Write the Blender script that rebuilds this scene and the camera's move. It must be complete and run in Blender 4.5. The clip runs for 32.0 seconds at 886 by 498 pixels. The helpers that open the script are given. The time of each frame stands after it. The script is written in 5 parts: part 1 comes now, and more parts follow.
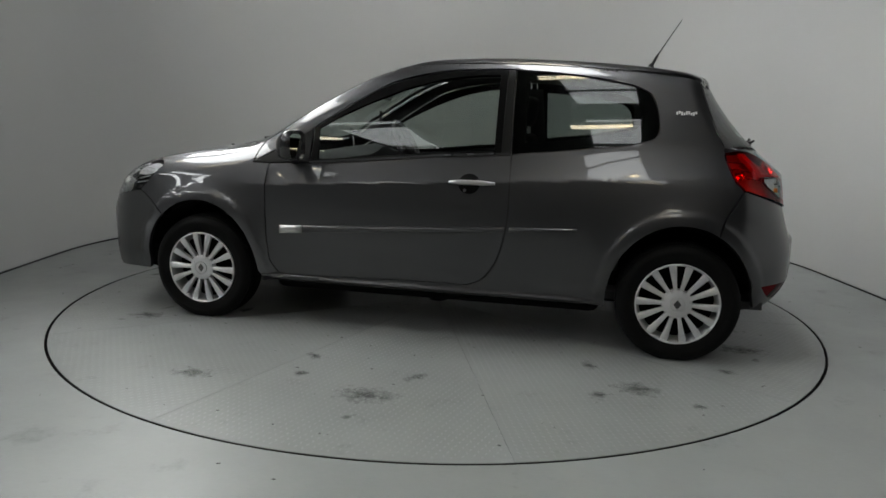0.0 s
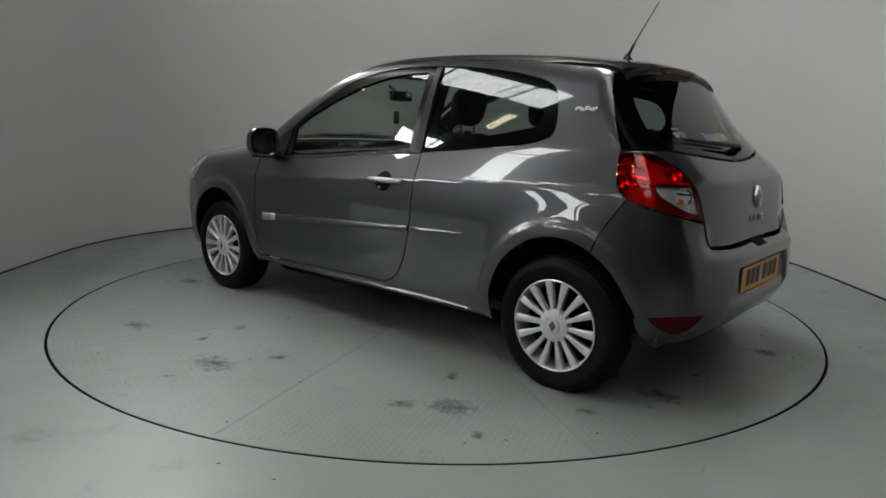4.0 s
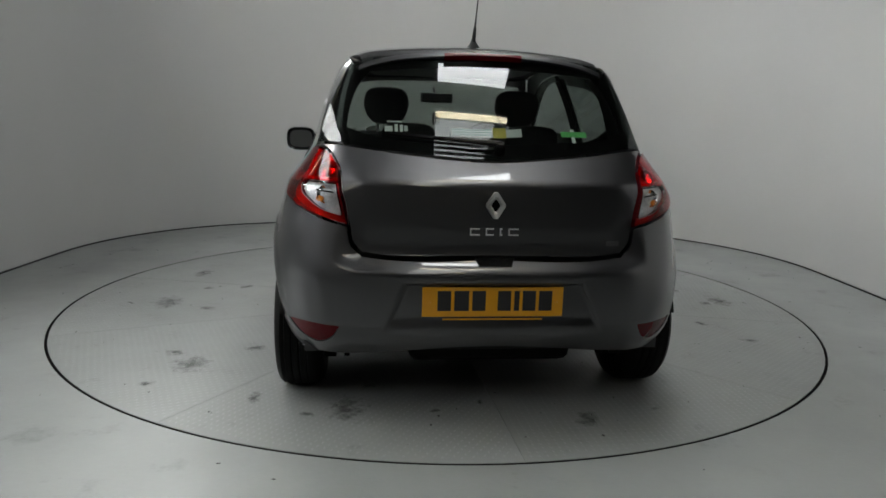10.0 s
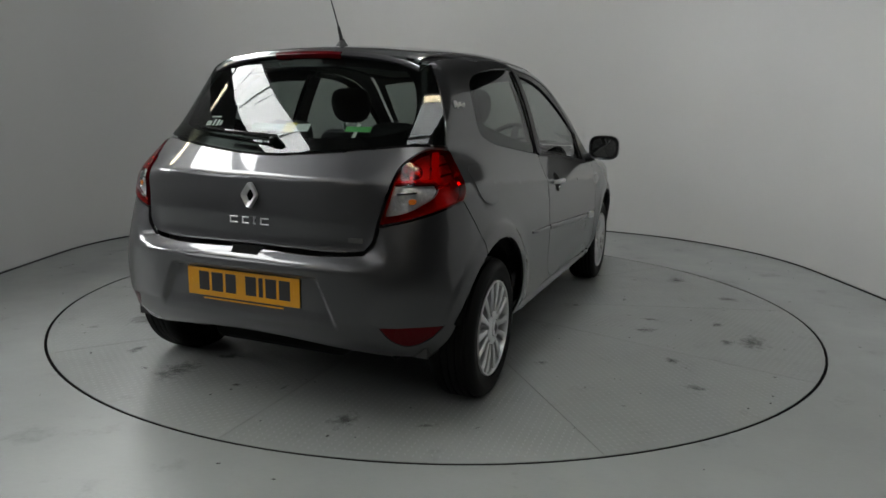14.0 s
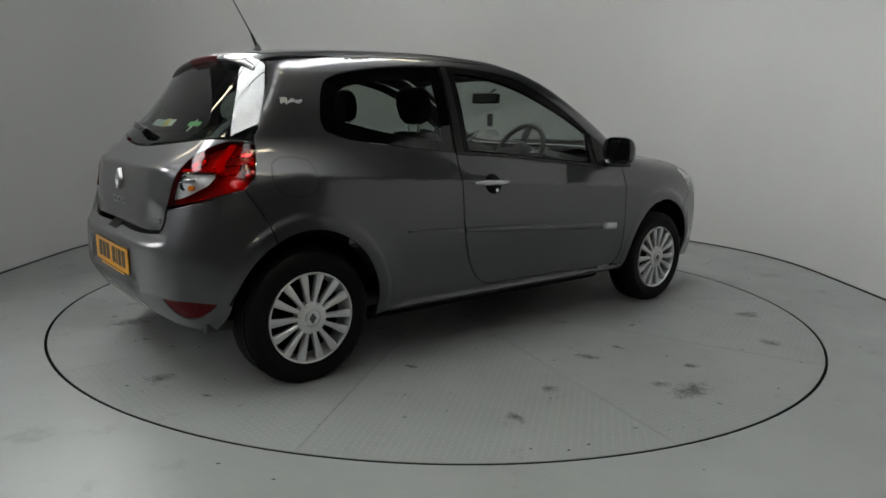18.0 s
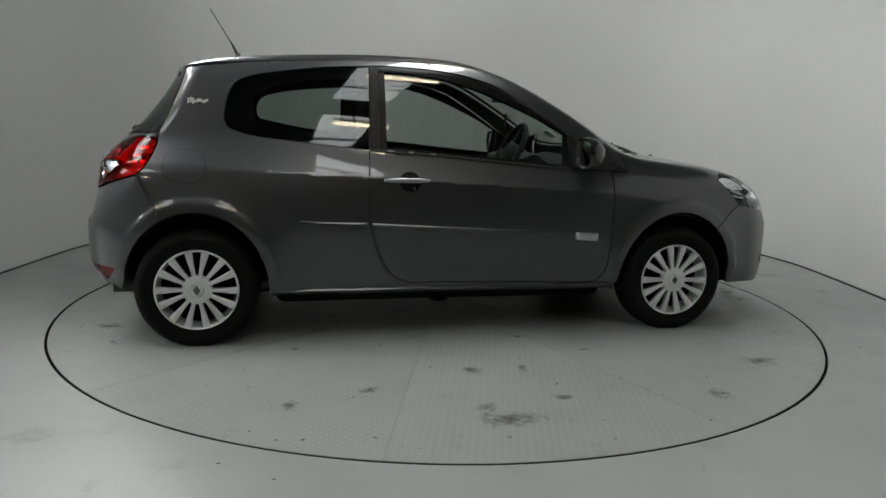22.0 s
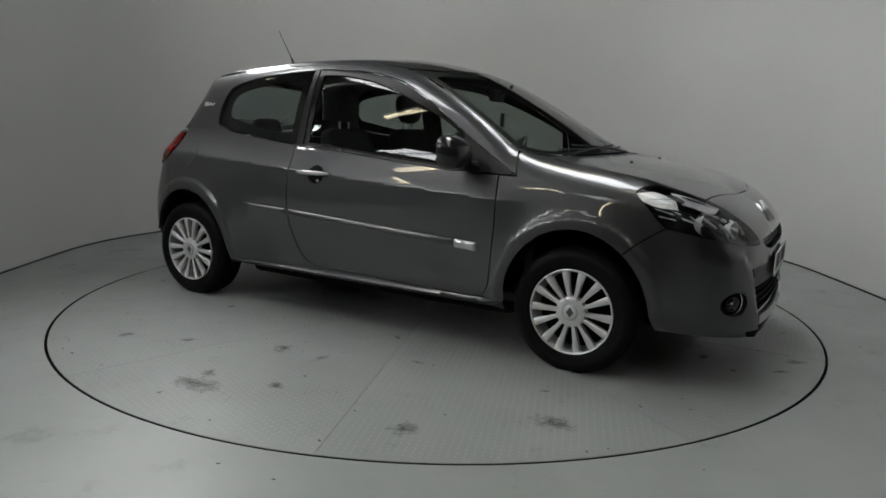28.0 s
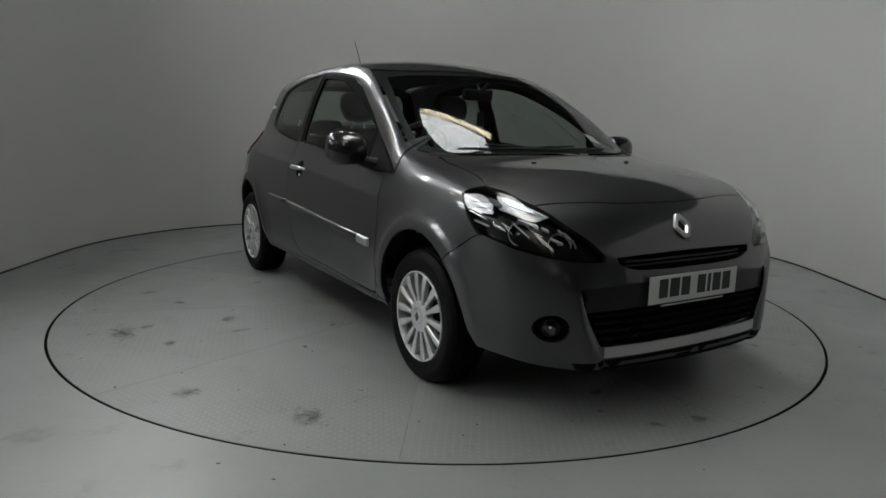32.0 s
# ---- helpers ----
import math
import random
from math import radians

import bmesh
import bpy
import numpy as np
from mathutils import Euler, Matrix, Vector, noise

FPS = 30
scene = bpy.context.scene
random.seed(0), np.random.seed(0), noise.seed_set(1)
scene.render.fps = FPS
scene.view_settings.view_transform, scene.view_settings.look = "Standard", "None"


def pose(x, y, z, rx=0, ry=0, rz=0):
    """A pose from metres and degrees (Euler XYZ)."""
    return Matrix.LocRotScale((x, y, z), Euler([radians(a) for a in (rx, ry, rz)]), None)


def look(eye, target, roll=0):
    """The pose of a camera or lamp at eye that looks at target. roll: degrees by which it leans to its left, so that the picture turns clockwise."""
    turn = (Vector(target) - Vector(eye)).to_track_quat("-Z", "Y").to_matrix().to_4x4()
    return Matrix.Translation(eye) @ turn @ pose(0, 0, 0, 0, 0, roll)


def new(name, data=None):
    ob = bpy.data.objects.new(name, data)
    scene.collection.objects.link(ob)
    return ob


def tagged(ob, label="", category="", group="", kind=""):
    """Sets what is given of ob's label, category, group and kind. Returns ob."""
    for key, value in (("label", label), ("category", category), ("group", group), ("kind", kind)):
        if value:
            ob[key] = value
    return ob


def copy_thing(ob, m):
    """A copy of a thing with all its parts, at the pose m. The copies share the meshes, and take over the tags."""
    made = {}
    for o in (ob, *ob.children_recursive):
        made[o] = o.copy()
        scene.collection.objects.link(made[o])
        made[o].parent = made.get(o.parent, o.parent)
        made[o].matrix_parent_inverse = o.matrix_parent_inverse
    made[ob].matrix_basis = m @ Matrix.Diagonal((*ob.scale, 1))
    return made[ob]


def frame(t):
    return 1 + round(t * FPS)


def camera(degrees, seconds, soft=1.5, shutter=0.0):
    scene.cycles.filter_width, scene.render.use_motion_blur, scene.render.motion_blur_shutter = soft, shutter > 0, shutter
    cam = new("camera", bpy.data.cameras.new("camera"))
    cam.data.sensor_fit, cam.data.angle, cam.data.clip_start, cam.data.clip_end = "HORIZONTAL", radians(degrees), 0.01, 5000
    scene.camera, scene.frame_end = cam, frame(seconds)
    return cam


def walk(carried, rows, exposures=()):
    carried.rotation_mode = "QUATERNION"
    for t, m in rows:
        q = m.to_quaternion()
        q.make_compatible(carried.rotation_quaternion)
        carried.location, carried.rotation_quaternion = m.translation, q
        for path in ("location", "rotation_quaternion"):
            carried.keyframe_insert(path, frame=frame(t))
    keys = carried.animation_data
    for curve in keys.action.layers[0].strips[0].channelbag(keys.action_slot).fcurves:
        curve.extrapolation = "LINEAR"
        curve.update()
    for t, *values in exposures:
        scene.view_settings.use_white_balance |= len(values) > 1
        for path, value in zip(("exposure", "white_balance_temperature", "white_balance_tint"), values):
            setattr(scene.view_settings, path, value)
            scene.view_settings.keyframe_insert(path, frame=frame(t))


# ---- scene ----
# world: turntable centre at the origin, floor at z = 0, the camera stands at -y
cam = camera(64.84, 32.0, soft=1.6)
EYE = Vector((0.0, -4.421, 1.139))
AIM = EYE + Vector((0.00455, 0.98364, -0.18011))
walk(cam, [(0.0, look(EYE, AIM, 1.52)), (32.0, look(EYE, AIM, 1.52))], exposures=[(0, 0.0), (3, -0.12), (6, -0.14), (7, -0.09), (8, -0.01), (10, 0.13), (12, 0.07), (13.5, -0.02), (17, 0.08), (19, 0.19), (21, 0.3), (23, 0.26), (25, 0.1), (28, -0.15), (30, -0.34), (32, -0.41)])

# ---------------------------------------------------------------- world and light
world = bpy.data.worlds.new("world")
scene.world = world
world.use_nodes = True
wn = world.node_tree.nodes
wl = world.node_tree.links
sky = wn.new("ShaderNodeTexSky")
sky.sky_type = "NISHITA"
sky.sun_disc = False
sky.sun_elevation, sky.sun_rotation = radians(40), radians(120)
wl.new(sky.outputs[0], wn["Background"].inputs[0])
wn["Background"].inputs[1].default_value = 0.05

# ---------------------------------------------------------------- materials


def nodes_of(name):
    m = bpy.data.materials.new(name)
    m.use_nodes = True
    return m, m.node_tree.nodes, m.node_tree.links, m.node_tree.nodes["Principled BSDF"]


def mat(name, color, rough=0.5, metal=0.0, coat=0.0, grain=0.0, scale=60.0, bump=0.0, blotch=0.0, bscale=3.0, spec=0.5, rvar=0.0):
    """A surface with fine grain and larger blotches, in object space."""
    m, n, l, p = nodes_of(name)
    p.inputs["Base Color"].default_value = (*color, 1)
    p.inputs["Roughness"].default_value = rough
    p.inputs["Metallic"].default_value = metal
    p.inputs["Coat Weight"].default_value = coat
    p.inputs["Coat Roughness"].default_value = 0.02
    p.inputs["Coat IOR"].default_value = 1.50
    p.inputs["Specular IOR Level"].default_value = spec
    if grain or bump or blotch or rvar:
        tc = n.new("ShaderNodeTexCoord")
        fine = n.new("ShaderNodeTexNoise")
        fine.inputs["Scale"].default_value = scale
        fine.inputs["Detail"].default_value = 4
        l.new(tc.outputs["Object"], fine.inputs["Vector"])
        big = n.new("ShaderNodeTexNoise")
        big.inputs["Scale"].default_value = bscale
        big.inputs["Detail"].default_value = 5
        l.new(tc.outputs["Object"], big.inputs["Vector"])
        a = n.new("ShaderNodeMath")
        a.operation = "MULTIPLY_ADD"
        a.inputs[1].default_value, a.inputs[2].default_value = 2 * grain, 1 - grain
        l.new(fine.outputs[0], a.inputs[0])
        b = n.new("ShaderNodeMath")
        b.operation = "MULTIPLY_ADD"
        b.inputs[1].default_value, b.inputs[2].default_value = 2 * blotch, 1 - blotch
        l.new(big.outputs[0], b.inputs[0])
        c = n.new("ShaderNodeMath")
        c.operation = "MULTIPLY"
        l.new(a.outputs[0], c.inputs[0])
        l.new(b.outputs[0], c.inputs[1])
        mix = n.new("ShaderNodeVectorMath")
        mix.operation = "SCALE"
        mix.inputs[0].default_value = color
        l.new(c.outputs[0], mix.inputs["Scale"])
        l.new(mix.outputs[0], p.inputs["Base Color"])
        if rvar:
            r = n.new("ShaderNodeMath")
            r.operation = "MULTIPLY_ADD"
            r.inputs[1].default_value, r.inputs[2].default_value = 2 * rvar, rough - rvar
            l.new(big.outputs[0], r.inputs[0])
            l.new(r.outputs[0], p.inputs["Roughness"])
        if bump:
            bp = n.new("ShaderNodeBump")
            bp.inputs["Strength"].default_value = bump
            bp.inputs["Distance"].default_value = 0.002
            l.new(fine.outputs[0], bp.inputs["Height"])
            l.new(bp.outputs[0], p.inputs["Normal"])
    return m


def pane(name, tint, ior=1.45, rough=0.0):
    """A thin sheet of tinted glass: it lets light straight through and mirrors by Fresnel."""
    m, n, l, p = nodes_of(name)
    n.remove(p)
    t = n.new("ShaderNodeBsdfTransparent")
    t.inputs[0].default_value = (*tint, 1)
    g = n.new("ShaderNodeBsdfGlossy")
    g.inputs["Roughness"].default_value = rough
    f0 = ((ior - 1) / (ior + 1)) ** 2
    f = n.new("ShaderNodeLayerWeight")
    f.inputs[0].default_value = 0.5
    p5 = n.new("ShaderNodeMath")
    p5.operation = "POWER"
    p5.inputs[1].default_value = 5.0
    l.new(f.outputs["Facing"], p5.inputs[0])
    sch = n.new("ShaderNodeMath")
    sch.operation = "MULTIPLY_ADD"
    sch.inputs[1].default_value, sch.inputs[2].default_value = 1 - f0, f0
    l.new(p5.outputs[0], sch.inputs[0])
    k = n.new("ShaderNodeMixShader")
    l.new(sch.outputs[0], k.inputs[0])
    l.new(t.outputs[0], k.inputs[1])
    l.new(g.outputs[0], k.inputs[2])
    l.new(k.outputs[0], n["Material Output"].inputs[0])
    return m


def glow(name, color, power):
    m, n, l, p = nodes_of(name)
    p.inputs["Base Color"].default_value = (*color, 1)
    p.inputs["Emission Color"].default_value = (*color, 1)
    p.inputs["Emission Strength"].default_value = power
    return m


PAINT = mat("metallic_grey_paint", (0.074, 0.0743, 0.0776), 0.40, 1.0, 1.0, grain=0.10, scale=900, blotch=0.03, bscale=2)
BLACK = mat("black_plastic", (0.009, 0.009, 0.010), 0.45, spec=0.35, grain=0.2, scale=300, bump=0.15, blotch=0.1)
GLOSS = mat("black_glass_band", (0.004, 0.004, 0.004), 0.12, spec=0.08)
SHELL_BLACK = mat("black_mirror_shell", (0.014, 0.014, 0.015), 0.22, coat=0.4, grain=0.1, scale=300)
SEAL = mat("black_window_trim", (0.006, 0.006, 0.006), 0.22, spec=0.10, grain=0.2, scale=300, blotch=0.1)
FILM = mat("satin_black_pillar_film", (0.010, 0.010, 0.010), 0.34, spec=0.16, grain=0.1, scale=300, blotch=0.1)
RUBBER = mat("tyre_rubber", (0.005, 0.005, 0.005), 0.55, spec=0.09, grain=0.25, scale=150, bump=0.2, blotch=0.25, bscale=6, rvar=0.1)
WELL = mat("dark_wheel_well", (0.005, 0.005, 0.005), 0.9, spec=0.1, grain=0.2, scale=80, blotch=0.2)
CABIN = mat("charcoal_cabin_plastic", (0.022, 0.022, 0.023), 0.6, grain=0.2, scale=250, bump=0.2, blotch=0.1)
FABRIC = mat("black_seat_cloth", (0.018, 0.018, 0.02), 0.9, grain=0.35, scale=500, bump=0.4, blotch=0.15)
LINER = mat("grey_headlining", (0.30, 0.30, 0.29), 0.9, grain=0.1, scale=300)
CHROME = mat("chrome", (0.78, 0.78, 0.78), 0.12, 1.0, grain=0.04, scale=200)
SATIN = mat("satin_silver_trim", (0.55, 0.55, 0.56), 0.3, 0.9, grain=0.06, scale=200)
CHIN = mat("painted_silver_strip", (0.50, 0.50, 0.505), 0.4, 0.8, 0.4, grain=0.08, scale=300)
ALLOY = mat("silver_wheel_paint", (0.62, 0.62, 0.63), 0.36, 0.55, 0.3, grain=0.06, scale=300, blotch=0.08, bscale=12)
GLASS = pane("clear_window_glass", (0.60, 0.645, 0.62), 1.62)
GLASS_DARK = pane("tinted_window_glass", (0.45, 0.50, 0.475), 1.62)
LENS = pane("clear_lamp_lens", (0.93, 0.94, 0.95), 1.5)
YELLOW = mat("yellow_plate", (0.62, 0.28, 0.004), 0.32, grain=0.05, scale=200, blotch=0.06)
WHITE = mat("white_plate", (0.56, 0.57, 0.56), 0.35, grain=0.05, scale=200, blotch=0.06)
INK = mat("black_ink", (0.012, 0.012, 0.014), 0.5)
ORANGE = mat("amber_bulb_plastic", (0.8, 0.22, 0.02), 0.2, coat=0.5)
PAPER = mat("printed_sticker", (0.62, 0.66, 0.62), 0.5, blotch=0.1, bscale=40)
GREEN = mat("green_sticker", (0.10, 0.45, 0.12), 0.5)
GOLD = mat("yellow_sticker", (0.6, 0.5, 0.05), 0.5)
DISCF = mat("brake_steel", (0.10, 0.10, 0.10), 0.5, 0.8, grain=0.2, scale=60)
LAMP_BACK = mat("silvered_lamp_bowl", (0.62, 0.62, 0.63), 0.3, 0.45, grain=0.5, scale=120, bump=0.6, blotch=0.3, bscale=30)
RED_LENS = pane("red_lamp_lens", (0.85, 0.022, 0.014), 1.42)
LAMP_MASK = mat("dark_lamp_mask", (0.006, 0.006, 0.006), 0.25, grain=0.2, scale=200)
LAMP_SILVER = mat("faceted_lamp_silver", (0.70, 0.70, 0.71), 0.16, 1.0, grain=0.1, scale=60, bump=0.9, blotch=0.2, bscale=20)
LAMP_GREY = mat("ribbed_lamp_grey", (0.52, 0.52, 0.53), 0.34, 0.4, grain=0.3, scale=80, bump=0.6, blotch=0.3, bscale=25)
RED = mat("red_lamp_plastic", (0.42, 0.008, 0.006), 0.08, coat=1.0, blotch=0.15, bscale=25)
MIRROR = mat("mirror_silver", (0.85, 0.87, 0.87), 0.01, 1.0)
RED_DARK = mat("dark_red_reflector", (0.075, 0.002, 0.004), 0.15, spec=0.12)


def wall_material():
    m, n, l, p = nodes_of("white_studio_wall")
    tc = n.new("ShaderNodeTexCoord")
    a = n.new("ShaderNodeTexNoise")
    a.inputs["Scale"].default_value, a.inputs["Detail"].default_value = 0.7, 6
    l.new(tc.outputs["Object"], a.inputs["Vector"])
    r = n.new("ShaderNodeValToRGB")
    r.color_ramp.elements[0].position, r.color_ramp.elements[1].position = 0.25, 0.75
    r.color_ramp.elements[0].color = (0.425, 0.425, 0.420, 1)
    r.color_ramp.elements[1].color = (0.455, 0.455, 0.450, 1)
    l.new(a.outputs[0], r.inputs[0])
    l.new(r.outputs[0], p.inputs["Base Color"])
    p.inputs["Roughness"].default_value = 0.55
    return m


def floor_material(name, low, high):
    """Grey floor paint with smudges and scuffs."""
    m, n, l, p = nodes_of(name)
    tc = n.new("ShaderNodeTexCoord")
    a = n.new("ShaderNodeTexNoise")
    a.inputs["Scale"].default_value, a.inputs["Detail"].default_value, a.inputs["Roughness"].default_value = 1.1, 8, 0.6
    l.new(tc.outputs["Object"], a.inputs["Vector"])
    r = n.new("ShaderNodeValToRGB")
    r.color_ramp.elements[0].position, r.color_ramp.elements[1].position = 0.3, 0.7
    r.color_ramp.elements[0].color, r.color_ramp.elements[1].color = (*low, 1), (*high, 1)
    l.new(a.outputs[0], r.inputs[0])
    # scattered dark scuffs
    b = n.new("ShaderNodeTexNoise")
    b.inputs["Scale"].default_value, b.inputs["Detail"].default_value, b.inputs["Roughness"].default_value = 3.2, 6, 0.65
    l.new(tc.outputs["Object"], b.inputs["Vector"])
    k = n.new("ShaderNodeValToRGB")
    k.color_ramp.elements[0].position, k.color_ramp.elements[1].position = 0.60, 0.76
    k.color_ramp.elements[0].color, k.color_ramp.elements[1].color = (1, 1, 1, 1), (0.58, 0.58, 0.58, 1)
    l.new(b.outputs[0], k.inputs[0])
    mul = n.new("ShaderNodeMix")
    mul.data_type, mul.blend_type = "RGBA", "MULTIPLY"
    mul.inputs[0].default_value = 1.0
    l.new(r.outputs[0], mul.inputs[6])
    l.new(k.outputs[0], mul.inputs[7])
    l.new(mul.outputs[2], p.inputs["Base Color"])
    rr = n.new("ShaderNodeMath")
    rr.operation = "MULTIPLY_ADD"
    rr.inputs[1].default_value, rr.inputs[2].default_value = 0.22, 0.30
    l.new(b.outputs[0], rr.inputs[0])
    l.new(rr.outputs[0], p.inputs["Roughness"])
    f = n.new("ShaderNodeTexNoise")
    f.inputs["Scale"].default_value, f.inputs["Detail"].default_value = 45, 4
    l.new(tc.outputs["Object"], f.inputs["Vector"])
    bp = n.new("ShaderNodeBump")
    bp.inputs["Strength"].default_value, bp.inputs["Distance"].default_value = 0.25, 0.002
    l.new(f.outputs[0], bp.inputs["Height"])
    l.new(bp.outputs[0], p.inputs["Normal"])
    return m


WALL = wall_material()
FLOOR = floor_material("grey_floor_paint", (0.186, 0.194, 0.191), (0.240, 0.249, 0.245))
PLATE = floor_material("worn_grey_plate_paint", (0.176, 0.183, 0.180), (0.226, 0.234, 0.230))
# paler than the plates' mean: the tread's sheen is put into its colour
TREAD = mat("sheen_tread_tops", (0.226, 0.234, 0.230), 0.32, 0.0, grain=0.15, scale=40, blotch=0.2, bscale=1.3, rvar=0.08)
# same kind of pane throughout; strengths differ by row to balance the light
SKYGLASS = glow("daylight_skylight", (0.965, 0.985, 0.98), 13.0)
FAR = glow("far_daylight_skylight", (0.965, 0.985, 0.98), 29.0)
COOL = glow("cool_daylight_skylight", (0.95, 0.985, 0.99), 13.0)
# added unseen row that throws the car's shadow towards the camera
NORTH_ADDED = glow("added_north_skylight", (0.965, 0.985, 0.98), 24.0)
DIM = glow("dim_daylight_skylight", (0.95, 0.985, 0.99), 4.0)
TUBE = glow("warm_fluorescent_tube", (1.0, 0.90, 0.66), 14.0)
ROOFING = mat("dark_roof_sheet", (0.12, 0.12, 0.12), 0.7, blotch=0.2, bscale=1.5)
STEEL = mat("roof_steel", (0.07, 0.07, 0.07), 0.6, blotch=0.2, bscale=3)

# ---------------------------------------------------------------- mesh helpers


def mesh_of(name, verts, faces, material, smooth=False):
    me = bpy.data.meshes.new(name)
    me.from_pydata([tuple(v) for v in verts], [], [tuple(f) for f in faces])
    me.materials.append(material)
    if smooth:
        me.polygons.foreach_set("use_smooth", [True] * len(me.polygons))
    me.update()
    return me


def child(name, me, parent, label="", m=None):
    ob = new(name, me)
    ob.parent = parent
    if m is not None:
        ob.matrix_basis = m
    return tagged(ob, label) if label else ob


def part(name, bm, material, parent, label="", smooth=True, m=None, angle=35):
    me = bpy.data.meshes.new(name)
    bmesh.ops.recalc_face_normals(bm, faces=bm.faces[:])
    for f in bm.faces:
        f.smooth = smooth
    if smooth:
        lim = radians(angle)
        for e in bm.edges:
            if len(e.link_faces) == 2 and e.calc_face_angle(0) > lim:
                e.smooth = False
    bm.to_mesh(me)
    bm.free()
    me.materials.append(material)
    return child(name, me, parent, label, m)


def box_bm(lo, hi, bevel=0.0, segs=2):
    bm = bmesh.new()
    c = [(a + b) / 2 for a, b in zip(lo, hi)]
    d = [abs(b - a) for a, b in zip(lo, hi)]
    bmesh.ops.create_cube(bm, size=1, matrix=Matrix.Translation(c) @ Matrix.Diagonal((*d, 1)))
    if bevel:
        bmesh.ops.bevel(bm, geom=bm.edges[:], offset=bevel, segments=segs, affect="EDGES", profile=0.6)
    return bm


def lathe_bm(profile, steps=48, a0=0.0, a1=2 * math.pi):
    """Turns (radius, y) pairs round the y axis."""
    bm = bmesh.new()
    full = abs(a1 - a0 - 2 * math.pi) < 1e-6
    n = steps if full else steps + 1
    rings = []
    for i in range(n):
        a = a0 + (a1 - a0) * i / steps
        rings.append([bm.verts.new((r * math.cos(a), y, r * math.sin(a))) for r, y in profile])
    for i in range(steps):
        p, q = rings[i], rings[(i + 1) % n]
        for j in range(len(profile) - 1):
            vs = [p[j], p[j + 1], q[j + 1], q[j]]
            try:
                bm.faces.new(vs)
            except ValueError:
                pass
    bmesh.ops.remove_doubles(bm, verts=bm.verts[:], dist=1e-6)
    return bm


def tube_bm(points, radius, sides=8):
    """A round bar along points, its radius fixed or given for each point."""
    bm = bmesh.new()
    pts = [Vector(p) for p in points]
    rings = []
    for i, p in enumerate(pts):
        d = (pts[min(i + 1, len(pts) - 1)] - pts[max(i - 1, 0)]).normalized()
        a = d.orthogonal().normalized() if i == 0 else (rings_a - d * rings_a.dot(d)).normalized()
        rings_a = a
        b = d.cross(a)
        r = radius[i] if isinstance(radius, (list, tuple)) else radius
        rings.append([bm.verts.new(p + a * r * math.cos(k * 2 * math.pi / sides) + b * r * math.sin(k * 2 * math.pi / sides)) for k in range(sides)])
    for p, q in zip(rings, rings[1:]):
        for k in range(sides):
            bm.faces.new((p[k], p[(k + 1) % sides], q[(k + 1) % sides], q[k]))
    bm.faces.new(rings[0][::-1])
    bm.faces.new(rings[-1])
    return bm


# ---------------------------------------------------------------- the studio
WX, WY, WR, WH = 3.09, 3.27, 2.1, 2.75


WALL_END = (-0.75, -3.0)     # where the left and the right wing of the wall stop


def wall_line(off=0.0, steps=20):
    """The curved wall's inner line on the plan, open towards the camera."""
    r = WR + off
    pts = [(-WX - off, WALL_END[0]), (-WX - off, WY - WR)]
    for i in range(1, steps + 1):
        a = math.pi - i * math.pi / 2 / steps
        pts.append((-(WX - WR) + r * math.cos(a), WY - WR + r * math.sin(a)))
    for i in range(steps + 1):
        a = math.pi / 2 - i * math.pi / 2 / steps
        pts.append((WX - WR + r * math.cos(a), WY - WR + r * math.sin(a)))
    pts += [(WX + off, WALL_END[1])]
    return pts


def strip_wall(name, z0, z1, t0, t1, material, label):
    a, b = wall_line(t0), wall_line(t1)
    n = len(a)
    vs = [(x, y, z) for pts in (a, b) for z in (z0, z1) for x, y in pts]
    fs = []
    for i in range(n - 1):
        fs += [(i, n + i, n + i + 1, i + 1), (2 * n + i, 2 * n + i + 1, 3 * n + i + 1, 3 * n + i), (n + i, 3 * n + i, 3 * n + i + 1, n + i + 1)]
    fs += [(0, 2 * n, 3 * n, n), (n - 1, 2 * n - 1, 4 * n - 1, 3 * n - 1)]
    ob = new(name, mesh_of(name, vs, fs, material, True))
    ob.data.set_sharp_from_angle(angle=radians(30))
    return tagged(ob, label, "wall", kind="structure")


strip_wall("wall_curved", 0.0, WH, 0.0, 0.12, WALL, "smooth off-white curved studio wall with rounded corners")
strip_wall("baseboard", 0.0, 0.012, -0.006, 0.0, BLACK, "thin dark joint along the foot of the curved wall")

RT = 2.227          # turntable radius
GAP = 0.015


def ring_sheet(name, r0, outer, z, material, steps=160):
    """A floor sheet from a round hole out to a rectangle."""
    x0, x1, y0, y1 = outer
    vs, fs = [], []
    for i in range(steps):
        a = 2 * math.pi * i / steps
        c, s = math.cos(a), math.sin(a)
        k = min((x1 if c > 0 else x0) / c if abs(c) > 1e-9 else 1e9, (y1 if s > 0 else y0) / s if abs(s) > 1e-9 else 1e9)
        vs += [(r0 * c, r0 * s, z - 0.05), (r0 * c, r0 * s, z), ((r0 + 0.5) * c, (r0 + 0.5) * s, z), (k * c, k * s, z)]
    for i in range(steps):
        j = (i + 1) % steps
        for q in range(3):
            fs.append((4 * i + q, 4 * j + q, 4 * j + q + 1, 4 * i + q + 1)[::-1])
    return new(name, mesh_of(name, vs, fs, material))


